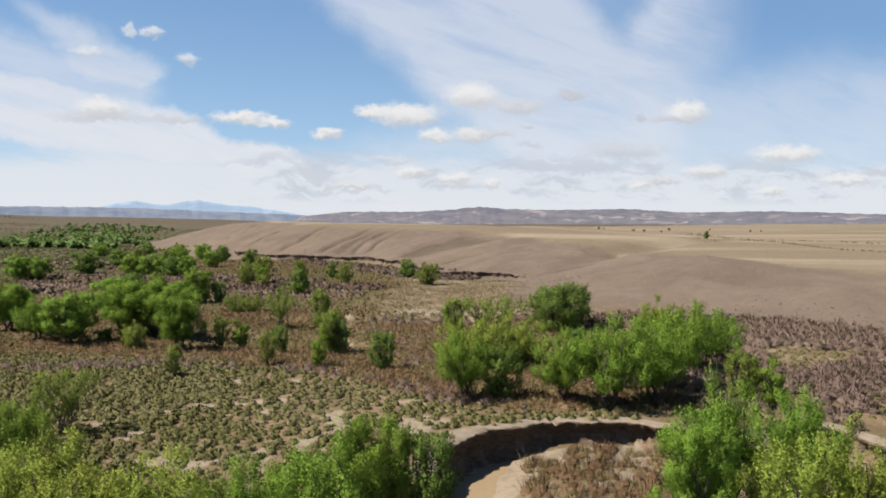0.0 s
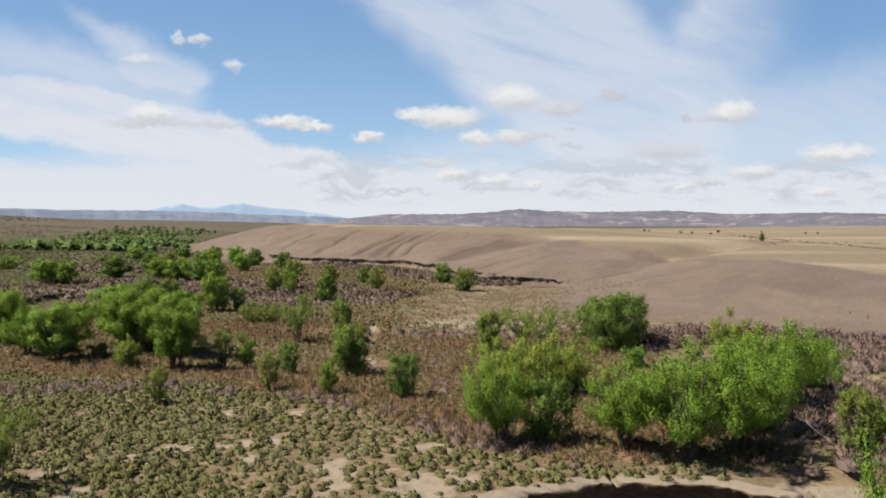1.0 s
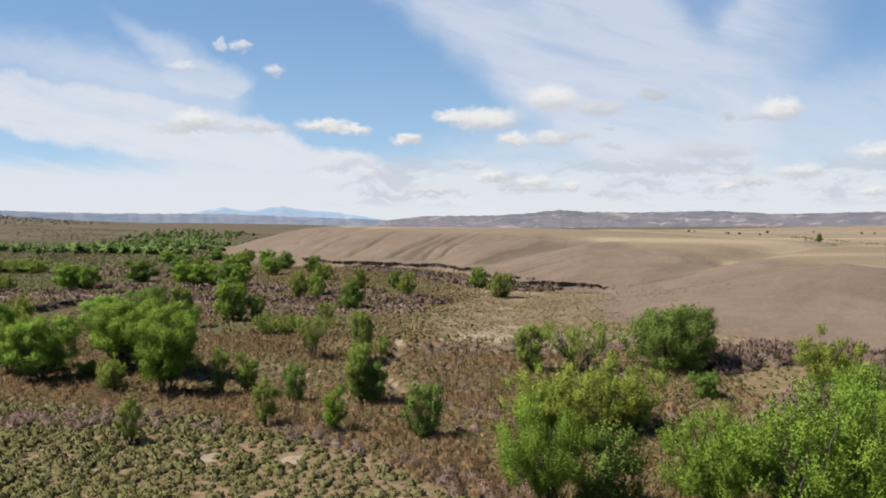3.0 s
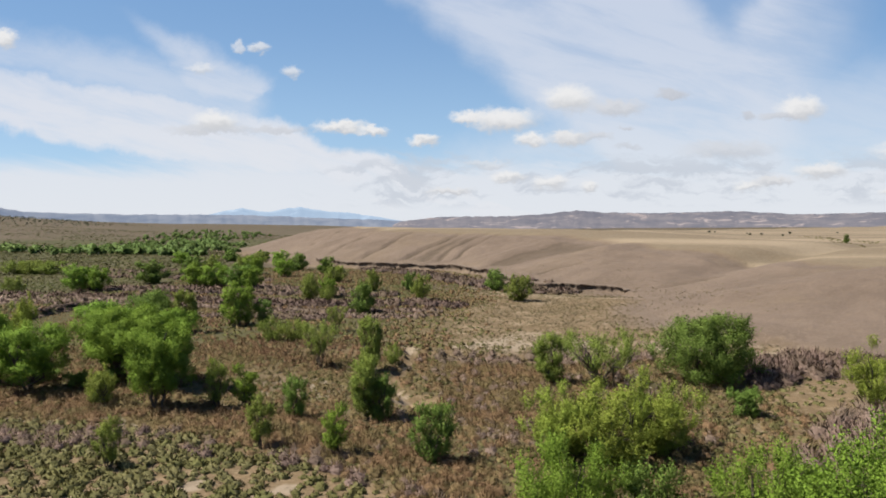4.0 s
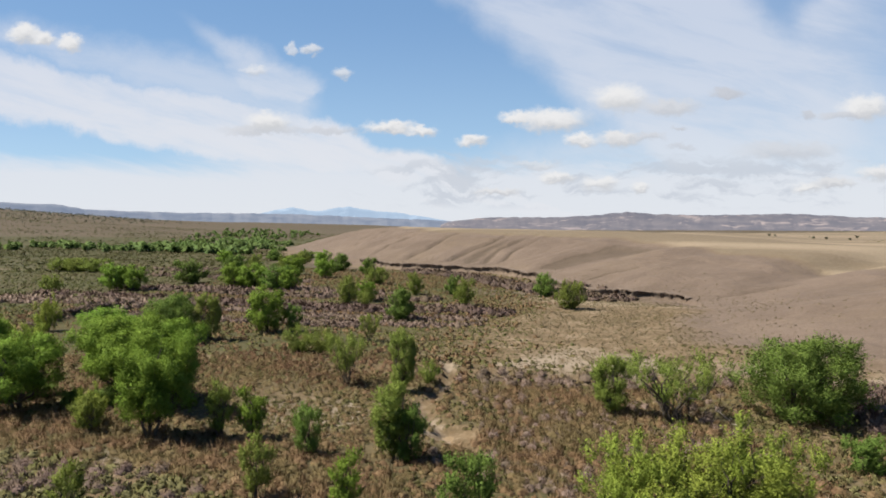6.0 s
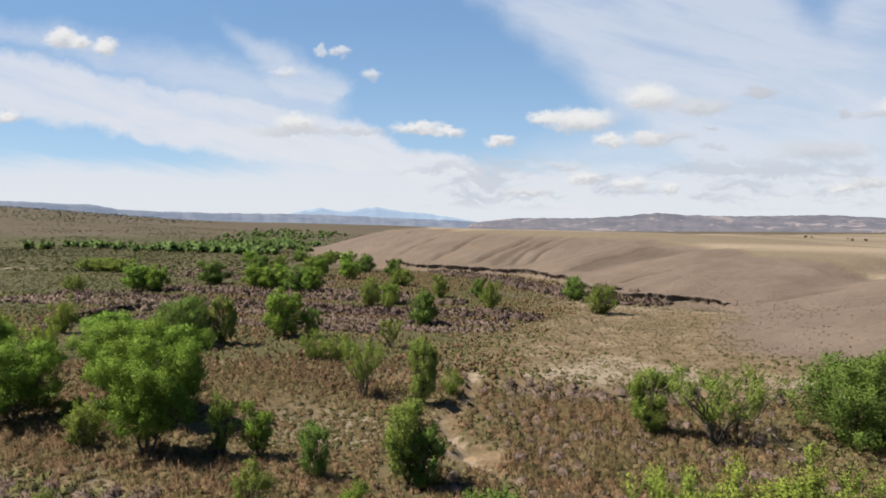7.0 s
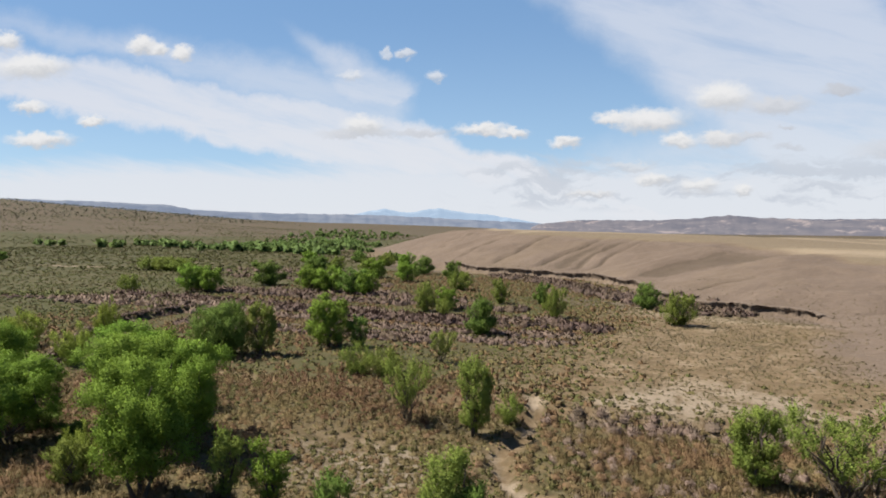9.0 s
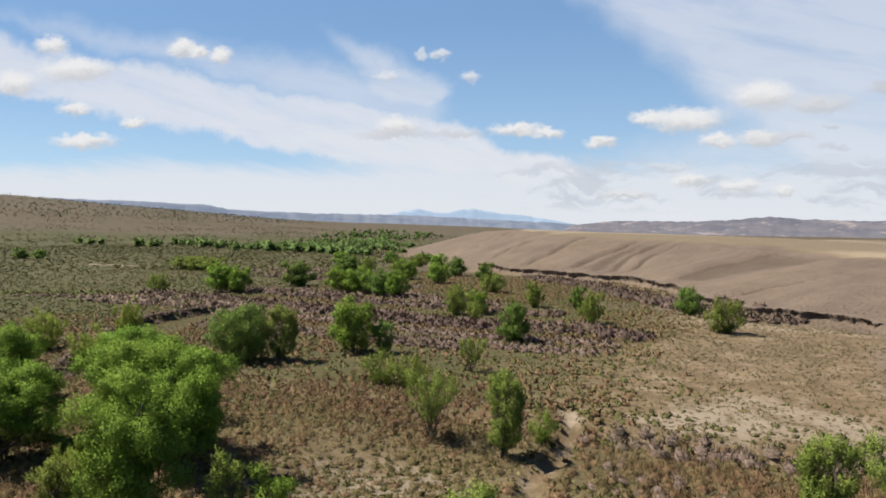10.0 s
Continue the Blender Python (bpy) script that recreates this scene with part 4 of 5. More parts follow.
# the near trees below the start of the flight
plant("cottonwood_c", -5.6, 31.5, 6.0, 5.4, 20)
plant("cottonwood_b", -3.2, 32.6, 6.4, 3.6, 140)
plant("cottonwood_c", -8.6, 31.0, 5.2, 4.4, 220)
plant("sapling_c", -1.0, 33.0, 5.9, 3.0, 60, "bushy young cottonwood at the rim of the creek")
plant("young_a", -13.2, 30.6, 5.4, 6.0, 10)
plant("young_b", -17.4, 31.0, 5.8, 6.0, 80)
plant("young_b", -21.5, 33.5, 5.2, 6.0, 200)
plant("young_a", -11.0, 29.0, 4.6, 4.0, 120)
plant("vase_a", -28.6, 51.5, 4.9, 4.4, 30)
plant("cottonwood_c", -27.6, 44.0, 4.6, 4.6, 0)
plant("bush_a", -25.0, 42.0, 3.0, 4.0, 0)
plant("cottonwood_c", 15.6, 37.5, 7.6, 5.2, 75)
plant("cottonwood_b", 12.6, 34.0, 6.8, 3.8, 15)
plant("young_a", 16.8, 32.0, 5.9, 5.0, 300)
plant("young_b", 20.3, 32.0, 6.2, 4.5, 120)
plant("cottonwood_c", 19.8, 37.5, 6.2, 4.5, 220)
# round the bend of the creek
plant("cottonwood_d", 14.4, 58.6, 7.4, 7.4, 40, "tall green cottonwood leaning out over the cut bank")
plant("cottonwood_d", 18.4, 60.5, 7.2, 7.0, 160)
plant("cottonwood_d", 10.6, 60.4, 6.2, 5.4, 250)
plant("cottonwood_d", 21.0, 65.0, 7.0, 6.4, 310)
plant("cottonwood_d", 25.5, 72.0, 7.0, 7.6, 350)
plant("cottonwood_d", 30.5, 77.0, 5.6, 6.4, 30)
plant("young_b", 29.2, 91.5, 5.6, 5.6, 90)
plant("cottonwood_d", 1.9, 61.0, 6.0, 5.0, 200)
plant("sapling_c", 5.2, 61.6, 4.6, 4.0, 120)
plant("young_a", 5.4, 77.0, 5.4, 8.2, 15)
plant("young_b", 2.0, 77.5, 5.2, 5.6, 260)
plant("young_b", 8.8, 79.0, 5.6, 5.4, 130)
plant("column_a", 26.2, 60.2, 4.6, 3.0, 20)
plant("sapling_a", 28.3, 58.7, 4.2, 2.4, 70)
plant("twisted_a", 6.8, 101.5, 5.7, 8.8, 10)
plant("column_a", 1.8, 103.0, 5.4, 3.6, 200)
plant("round_a", 17.0, 101.2, 6.7, 10.2, 0)
plant("bush_b", 17.3, 88.2, 2.4, 2.8, 45)
# saplings among the brown brush
plant("sapling_b", -28.0, 71.0, 3.4, 1.9, 0)
plant("sapling_b", -19.5, 76.0, 3.8, 2.0, 90)
plant("sapling_c", -20.4, 85.6, 3.5, 2.2, 30)
plant("sapling_b", -28.3, 87.2, 4.4, 2.2, 150)
plant("sapling_a", -26.0, 88.2, 4.0, 2.5, 220)
plant("sapling_b", -38.0, 85.0, 3.2, 2.3, 270)
plant("sapling_a", -13.6, 74.9, 3.7, 1.9, 20)
plant("sapling_c", -6.8, 75.0, 4.0, 3.1, 100)
plant("column_a", -14.2, 86.5, 5.4, 3.2, 300)
plant("sapling_c", -12.9, 86.0, 4.0, 2.6, 210)
plant("column_a", -19.4, 107.6, 6.4, 3.0, 40)
plant("vase_a", -26.0, 109.4, 5.6, 4.9, 0)
plant("bush_a", -17.4, 112.0, 2.6, 2.6, 0)
# the grove on the left
plant("cottonwood_a", -33.0, 85.4, 7.9, 6.2, 130)
plant("cottonwood_b", -40.4, 95.4, 7.8, 8.0, 300)
plant("cottonwood_a", -36.4, 93.0, 7.6, 6.0, 60)
plant("cottonwood_a", -47.3, 101.2, 7.5, 7.2, 200)
plant("cottonwood_b", -44.4, 96.4, 7.2, 7.2, 240)
plant("bush_b", -50.0, 93.4, 1.8, 3.0, 0)
plant("bush_b", -45.6, 92.2, 1.6, 2.6, 80)
plant("bush_b", -42.6, 92.6, 1.7, 2.8, 160)
plant("bush_b", -55.0, 95.8, 1.8, 3.0, 220)
plant("cottonwood_b", -48.6, 89.4, 6.6, 7.4, 20)
plant("cottonwood_c", -54.7, 92.2, 5.8, 5.4, 110)
plant("cottonwood_b", -63.5, 100.2, 6.8, 6.6, 330)
plant("young_b", -39.4, 86.9, 3.2, 2.7, 75)
plant("round_a", -57.4, 124.6, 6.4, 7.8, 70)
plant("column_a", -52.8, 126.5, 6.5, 3.6, 90)
plant("mid_a", -48.4, 136.0, 6.9, 6.3, 10)
plant("sapling_c", -45.0, 138.0, 4.1, 2.7, 50)
plant("bush_a", -33.6, 121.5, 3.0, 4.6, 0)
plant("bush_a", -36.4, 121.0, 3.4, 4.2, 110)
plant("vase_a", -30.4, 131.0, 3.9, 3.4, 60)
plant("young_b", -74.5, 118.5, 5.0, 4.4, 0)
plant("young_a", -84.0, 119.8, 4.8, 5.0, 190)
plant("young_b", -88.6, 137.6, 6.0, 4.0, 35)
plant("bush_a", -79.0, 112.0, 2.6, 3.0, 15)
# scattered trees of the middle distance
plant("mid_b", -32.5, 154.5, 5.8, 5.0, 20)
plant("mid_c", -26.0, 181.5, 5.7, 4.7, 70)
plant("mid_b", -33.0, 205.0, 4.6, 3.6, 110)
plant("mid_c", -4.0, 181.0, 5.7, 6.4, 0)
plant("mid_b", -10.3, 206.0, 5.5, 6.2, 200)
plant("mid_c", -52.5, 183.5, 5.8, 5.0, 150)
plant("mid_a", -49.0, 186.5, 4.6, 5.0, 30)
plant("bush_a", -47.0, 179.0, 3.6, 4.0, 30)
plant("mid_c", -42.0, 203.0, 5.5, 4.3, 280)
plant("mid_c", -60.6, 231.0, 5.0, 7.4, 0)
plant("mid_a", -96.0, 213.0, 6.6, 8.0, 0)
plant("mid_b", -82.0, 209.0, 6.2, 8.0, 90)
plant("mid_a", -89.0, 211.0, 6.8, 9.0, 180)
plant("mid_a", -77.5, 208.0, 6.0, 6.5, 260)
plant("mid_a", -122.0, 198.0, 7.0, 7.5, 40)
plant("mid_a", -116.5, 198.0, 6.6, 7.0, 140)
plant("mid_b", -115.0, 222.0, 6.8, 9.0, 300)
plant("mid_c", -133.7, 189.2, 4.4, 5.6, 210)
plant("mid_c", -194.0, 264.0, 5.0, 12.5, 20)
plant("mid_c", -177.0, 259.0, 4.8, 11.0, 100)
plant("mid_c", -185.5, 262.0, 5.0, 12.0, 170)
plant("mid_a", -99.0, 260.0, 6.5, 8.0, 60)
plant("mid_b", -92.0, 285.0, 6.5, 8.0, 30)
plant("mid_a", -84.0, 250.0, 6.0, 7.0, 0)
plant("mid_b", -75.0, 268.0, 5.8, 7.0, 150)
plant("mid_a", -105.0, 300.0, 7.0, 8.0, 240)
plant("mid_b", -120.0, 255.0, 6.2, 8.0, 10)
plant("mid_a", -161.0, 324.0, 6.0, 8.0, 40)
plant("mid_c", -125.0, 281.0, 6.2, 7.0, 110)
plant("mid_b", -152.0, 355.0, 5.6, 8.0, 210)
plant("mid_c", -111.0, 277.0, 6.0, 6.0, 20)
plant("mid_c", -129.0, 337.0, 6.0, 8.5, 160)
plant("mid_b", -142.0, 300.0, 5.4, 7.0, 300)
plant("mid_b", -311.0, 283.0, 4.6, 8.0, 10)
plant("mid_b", -305.0, 288.0, 4.2, 7.0, 80)
plant("mid_b", 146.0, 382.0, 4.4, 2.8, 0, "lone tree on the dry grass plain")


def snag(x, y, long, turn, label):
    """A bare dead limb with forks, lying half upright."""
    rng = rng_for(301)
    root = new("dead_branch")
    main = limb_path(rng, (0, 0, 0), (long * 0.8, 0, long * 0.55), 6)
    for name, path, r in [("trunk", main, 0.09)] + [("limb", limb_path(rng, main[k], main[k] + np.array([0.4, sgn * 0.45, 0.5]) * long * 0.5, 5), 0.04) for k, sgn in ((2, 1), (3, -1), (4, 1))]:
        co, f = tube(path, np.linspace(r, r * 0.2, len(path)), 6)
        new(name, fill_mesh(name, co, f, 4, M_DEAD, True)).parent = root
    root.matrix_basis = pose(x, y, ground_z(x, y) - 0.05, 0, 0, turn)
    return tagged(root, label, "dead branch")


snag(26.0, 62.2, 3.6, 170, "bleached bare dead branch standing in the brush")
snag(11.5, 99.0, 2.4, 200, "bleached dead branch below the gnarled tree")


# ---- brush, grass and far woods ----
def scatter(rng, x0, x1, y0, y1, gap, chance):
    xs, ys = np.meshgrid(np.arange(x0, x1, gap), np.arange(y0, y1, gap))
    x = xs.ravel() + rng.uniform(-0.55, 0.55, xs.size) * gap
    y = ys.ravel() + rng.uniform(-0.55, 0.55, xs.size) * gap
    keep = rng.uniform(size=x.size) < chance(x, y)
    return x[keep], y[keep]


def mound(rng, sides, wide, high):
    """The lumpy body of a bush: a dome of triangles."""
    a = np.arange(sides) * 2 * np.pi / sides
    rings = []
    for lift, reach in ((0.0, 0.92), (0.5, 0.98), (0.86, 0.62)):
        r = wide * reach * rng.uniform(0.78, 1.15, sides)
        turn = a + rng.normal(size=sides) * 0.12
        rings.append(np.stack([np.cos(turn) * r, np.sin(turn) * r, high * lift * rng.uniform(0.8, 1.2, sides)], 1))
    tris = []
    for lo, up in zip(rings, rings[1:]):
        for k in range(sides):
            m = (k + 1) % sides
            tris += [(lo[k], lo[m], up[k]), (up[k], lo[m], up[m])]
    tip = np.array([0, 0, high])
    tris += [(rings[2][k], rings[2][(k + 1) % sides], tip) for k in range(sides)]
    return np.array(tris)


def dome_clump(rng, blades, size, sides=6):
    """A low rounded bush, 1 in radius and 0.8 high: a body with leaf tufts standing out of it."""
    d = rng.normal(size=(blades, 3))
    d[:, 2] = np.abs(d[:, 2])
    d /= np.linalg.norm(d, axis=1)[:, None]
    lump = 0.78 + 0.22 * np.sin(3 * np.arctan2(d[:, 1], d[:, 0]) + rng.uniform(0, 6)) * (1 - d[:, 2])
    at = d * (rng.uniform(0.7, 1.0, blades) ** 0.6 * lump)[:, None] * np.array([1, 1, 0.85])
    lead = d + np.array([0, 0, 0.45]) + rng.normal(size=(blades, 3)) * 0.4
    lead *= 1.5 * size / np.linalg.norm(lead, axis=1)[:, None]
    w = np.cross(lead, rng.normal(size=(blades, 3)))
    w *= 0.62 * size / np.linalg.norm(w, axis=1)[:, None]
    return np.concatenate([np.stack([at - lead * 0.5 - w, at - lead * 0.5 + w, at + lead * 0.75], 1), mound(rng, sides, 0.6, 0.5)])


def stem_clump(rng, blades, width, spread, sides=5):
    """Upright stems, 1 high, fanning out from a low tangled foot."""
    a = rng.uniform(0, 2 * np.pi, blades)
    foot = np.stack([np.cos(a), np.sin(a), np.zeros(blades)], 1) * rng.uniform(0, 0.42, blades)[:, None]
    tip = foot * (1 + spread * rng.uniform(0.2, 1.3, blades)[:, None]) + np.stack([rng.normal(size=blades) * 0.1, rng.normal(size=blades) * 0.1, rng.uniform(0.4, 1.0, blades)], 1)
    b = rng.uniform(0, 2 * np.pi, blades)
    w = np.stack([np.cos(b), np.sin(b), np.zeros(blades)], 1) * width
    low = foot * 0.8 + tip * 0.2
    return np.concatenate([np.stack([low - w, low + w, tip], 1), mound(rng, sides, 0.42, 0.36)])


def twig_clump(rng, blades, width, sides=6):
    """A fuzzy mound of fine bare twigs, about 1 in radius and 1.1 high."""
    d = rng.normal(size=(blades, 3))
    d[:, 2] = np.abs(d[:, 2]) * 1.1
    d /= np.linalg.norm(d, axis=1)[:, None]
    low = d * rng.uniform(0.45, 0.8, blades)[:, None] * np.array([0.9, 0.9, 0.95])
    tip = low + d * rng.uniform(0.12, 0.3, blades)[:, None] + rng.normal(size=(blades, 3)) * 0.1 + np.array([0, 0, 0.1])
    w = np.cross(d, rng.normal(size=(blades, 3)))
    w *= width / np.linalg.norm(w, axis=1)[:, None]
    return np.concatenate([np.stack([low - w, low + w, tip], 1), mound(rng, sides, 0.55, 0.55)])


def stuff(name, rng, x, y, size, clumps, mat, label, category, tall=1.0):
    """One object of many clumps standing on the ground, each shaded softly as a rounded tuft."""
    z = height(x, y)
    turn = rng.uniform(0, 2 * np.pi, len(x))
    c, s = np.cos(turn)[:, None, None], np.sin(turn)[:, None, None]
    shapes = np.array(clumps)
    k = shapes.shape[2]
    soft = shapes.mean(axis=2) * np.array([1, 1, 0.9]) + np.array([0, 0, 0.18])
    soft /= np.linalg.norm(soft, axis=-1)[..., None]
    soft = soft + rng.normal(size=soft.shape) * 0.16
    soft /= np.linalg.norm(soft, axis=-1)[..., None]
    plane = np.cross(shapes[:, :, 1] - shapes[:, :, 0], shapes[:, :, 2] - shapes[:, :, 0])
    inward = np.sum(plane * soft, axis=-1) < 0
    shapes[inward] = shapes[inward][:, ::-1]
    which = rng.integers(0, len(clumps), len(x))

    def turned_about(v):
        v = v[which].reshape(len(x), -1, 3)
        return np.concatenate([v[..., 0:1] * c - v[..., 1:2] * s, v[..., 0:1] * s + v[..., 1:2] * c, v[..., 2:3]], -1)

    at = turned_about(shapes) * np.asarray(size)[:, None, None] * np.array([1, 1, tall])
    co = (at + np.stack([x, y, z - 0.03], -1)[:, None, :]).reshape(-1, 3)
    normals = turned_about(np.repeat(soft, k, axis=1)).reshape(-1, 3)
    ob = new(name, fill_mesh(name, co, np.arange(len(co)).reshape(-1, k), k, mat, True, normals))
    return tagged(ob, label, category, kind="stuff")


def dry_land(x, y):
    """1 where brush can stand: out of the creek, the gully and the foot of the mesa."""
    into, r = bend_shape(x, y)
    g, run = along_line(x, y, GULLY)
    s, run = along_line(x, y, MESA_FOOT)
    return (into < -0.6) * (np.abs(g) > 0.6) * (np.hypot(x + 11.3, y - 94.3) > 2.3) * (s < -1) * (arm_bed(x, y) < 0.5)


R = rng_for(7)
near_dome = [dome_clump(R, 44, 0.18, 5) for _ in range(7)]
mid_dome = [dome_clump(R, 28, 0.23, 4) for _ in range(6)]
far_dome = [dome_clump(R, 8, 0.36, 3) for _ in range(6)]
near_stem = [stem_clump(R, 56, 0.019, 1.7, 4) for _ in range(7)]
far_stem = [stem_clump(R, 14, 0.07, 1.6, 3) for _ in range(6)]

near_twig = [twig_clump(R, 60, 0.04, 4) for _ in range(7)]
far_twig = [dome_clump(R, 8, 0.36, 3) for _ in range(6)]
fuzzy_twig = [twig_clump(R, 110, 0.038, 5) for _ in range(7)]
mid_twig = [dome_clump(R, 22, 0.25, 4) for _ in range(6)]

# sage on the near flat
x, y = scatter(R, -70, 16, 30, 84, 0.8, lambda x, y: dry_land(x, y) * ramp(y, sage_limit(x) + 1.5, sage_limit(x) - 1.5) * (0.97 - 0.75 * ramp(fbm(x, y, 3, 3, 21), 0.6, 0.74) * ramp(x, -34, -22)))
stuff("sagebrush", R, x, y, R.uniform(0.3, 0.68, len(x)) * (1.0 + 0.18 * ramp(x, -12, -26)), near_dome, M_SAGE, "grey-green sagebrush clumps dotted over pale sandy soil", "brush")
x, y = scatter(R, 13, 62, 56, 110, 1.0, lambda x, y: 0.6 * dry_land(x, y))
stuff("sagebrush", R, x, y, R.uniform(0.25, 0.5, len(x)), mid_dome, M_SAGE, "grey-green sagebrush on the pale bank by the creek", "brush")
x, y = scatter(R, -70, -8, 34, 84, 1.7, lambda x, y: dry_land(x, y) * ramp(y, sage_limit(x) + 1.5, sage_limit(x) - 1.5) * 0.8 * ramp(x, -10, -26))
stuff("greasewood", R, x, y, R.uniform(0.45, 0.95, len(x)), mid_dome, M_GREENSAGE, "taller olive-green bushes among the sagebrush", "brush")
# brown brush of the flood plain
brown = lambda x, y: dry_land(x, y) * ramp(y, sage_limit(x) - 1.5, sage_limit(x) + 1.5) * ramp(y, 116, 113)
open_patch = lambda x, y: 1 - 0.9 * np.exp(-((x + 25) / 11) ** 2 - ((y - 98) / 9) ** 2)
edge_band = lambda x, y: ramp(y, sage_limit(x) - 1, sage_limit(x) + 1) * ramp(y, sage_limit(x) + 11, sage_limit(x) + 5)
thicket = lambda x, y: ramp(x, -14, -9) * ramp(x, 14, 8) * ramp(y, 76, 82) * ramp(y, 113, 110)
meadow = lambda x, y: np.exp(-(((x + 32) / 15) ** 2 + ((y - 115) / 8) ** 2) ** 2)
lush = lambda x, y, size, seed: np.clip(0.15 + 0.5 * ramp(fbm(x, y, size, 3, seed), 0.44, 0.58) + 0.75 * edge_band(x, y) + 0.25 * thicket(x, y), 0, 0.95) * open_patch(x, y)
x, y = scatter(R, -66, 22, 56, 116, 0.95, lambda x, y: brown(x, y) * lush(x, y, 9, 51))
stuff("brown_brush", R, x, y, R.uniform(0.5, 1.15, len(x)) * (0.8 + 0.3 * thicket(x, y) + 0.25 * edge_band(x, y)), near_stem, M_BRUSH, "dry reddish-brown upright brush stems", "brush")
x, y = scatter(R, -66, 22, 56, 116, 1.1, lambda x, y: brown(x, y) * np.clip(0.15 + 0.6 * ramp(fbm(x, y, 7, 3, 52), 0.42, 0.56) + 0.25 * thicket(x, y), 0, 1))
stuff("straw_grass", R, x, y, R.uniform(0.35, 0.8, len(x)), near_stem, M_STRAW, "pale straw-coloured bunch grass", "grass")
x, y = scatter(R, -66, 22, 56, 116, 1.2, lambda x, y: brown(x, y) * (0.12 + 0.6 * ramp(fbm(x, y, 8, 3, 53), 0.45, 0.58)) * (1 - 0.7 * edge_band(x, y)))
stuff("greasewood", R, x, y, R.uniform(0.25, 0.6, len(x)), mid_dome, M_GREENSAGE, "low olive-green greasewood bushes", "brush")
x, y = scatter(R, -66, 22, 56, 116, 1.15, lambda x, y: brown(x, y) * lush(x, y, 8, 65) * 0.9)
stuff("brown_brush", R, x, y, R.uniform(0.35, 0.9, len(x)), near_twig, M_BRUSH, "rounded rust-brown dry bushes", "brush")
x, y = scatter(R, -16, 16, 76, 114, 1.25, lambda x, y: brown(x, y) * thicket(x, y) * (0.15 + 0.7 * ramp(fbm(x, y, 5, 3, 74), 0.45, 0.56)))
stuff("tamarisk_brush", R, x, y, R.uniform(0.4, 1.0, len(x)), [twig_clump(R, 76, 0.03, 4) for _ in range(6)], M_MAUVE, "mauve-brown twiggy bushes among the dry grass", "brush")
x, y = scatter(R, -52, -12, 104, 128, 0.7, lambda x, y: dry_land(x, y) * meadow(x, y))
stuff("rust_grass", R, x, y, R.uniform(0.35, 0.7, len(x)), [stem_clump(R, 26, 0.05, 1.5, 3) for _ in range(6)], M_BRUSH, "dense rust-brown dry grass meadow", "grass")
# cover behind the start of the flight
behind = [dome_clump(R, 3, 0.5, 3) for _ in range(6)]
x, y = scatter(R, -80, 50, -30, 33, 0.95, lambda x, y: dry_land(x, y) * ramp(y, 31.5, 30) * (0.9 - 0.7 * ramp(fbm(x, y, 3, 3, 21), 0.6, 0.74)) * (np.hypot(x, y - 5) < 75))
stuff("sagebrush", R, x, y, R.uniform(0.3, 0.68, len(x)), behind, M_SAGE, "grey-green sagebrush over the flat behind", "brush")
x, y = scatter(R, -150, 70, -110, 60, 2.6, lambda x, y: dry_land(x, y) * ((x < -80) | (y < -30)) * 0.8)
stuff("sagebrush", R, x, y, R.uniform(0.5, 0.9, len(x)), [dome_clump(R, 4, 0.5, 3) for _ in range(6)], M_SAGE, "grey-green sagebrush on the outer flat", "brush")
# small bushes filling the bottom land
small_dome = [dome_clump(R, 9, 0.34, 3) for _ in range(6)]
small_twig = [twig_clump(R, 16, 0.08, 3) for _ in range(6)]
x, y = scatter(R, -66, 22, 56, 116, 0.72, lambda x, y: brown(x, y) * (0.2 + 0.6 * ramp(fbm(x, y, 6, 3, 67), 0.4, 0.56)))
stuff("small_bushes", R, x, y, R.uniform(0.16, 0.42, len(x)), small_dome, M_GREENSAGE, "small olive bushes close together on the bottom land", "brush")
x, y = scatter(R, -66, 22, 56, 116, 0.75, lambda x, y: brown(x, y) * (0.25 + 0.55 * ramp(fbm(x, y, 7, 3, 68), 0.4, 0.56)))
stuff("small_bushes", R, x, y, R.uniform(0.18, 0.48, len(x)), small_twig, M_BRUSH, "small dry brown bushes on the bottom land", "brush")
x, y = scatter(R, -66, 22, 56, 116, 0.9, lambda x, y: brown(x, y) * (0.1 + 0.5 * ramp(fbm(x, y, 6, 3, 69), 0.42, 0.58)) * ramp(y, 116, 113))
stuff("small_bushes", R, x, y, R.uniform(0.16, 0.4, len(x)), small_twig, M_STRAW, "pale straw tufts on the bottom land", "grass")
x, y = scatter(R, -112, 4, 114, 235, 1.0, lambda x, y: dry_land(x, y) * ramp(x + 30 * (fbm(x, y, 14, 3, 63) - 0.5), -4, -24) * (0.3 + 0.55 * ramp(fbm(x, y, 9, 3, 70), 0.42, 0.56)))
stuff("small_bushes", R, x, y, R.uniform(0.2, 0.5, len(x)), [dome_clump(R, 5, 0.42, 3) for _ in range(6)], M_GREENSAGE, "small olive bushes over the middle flood plain", "brush")
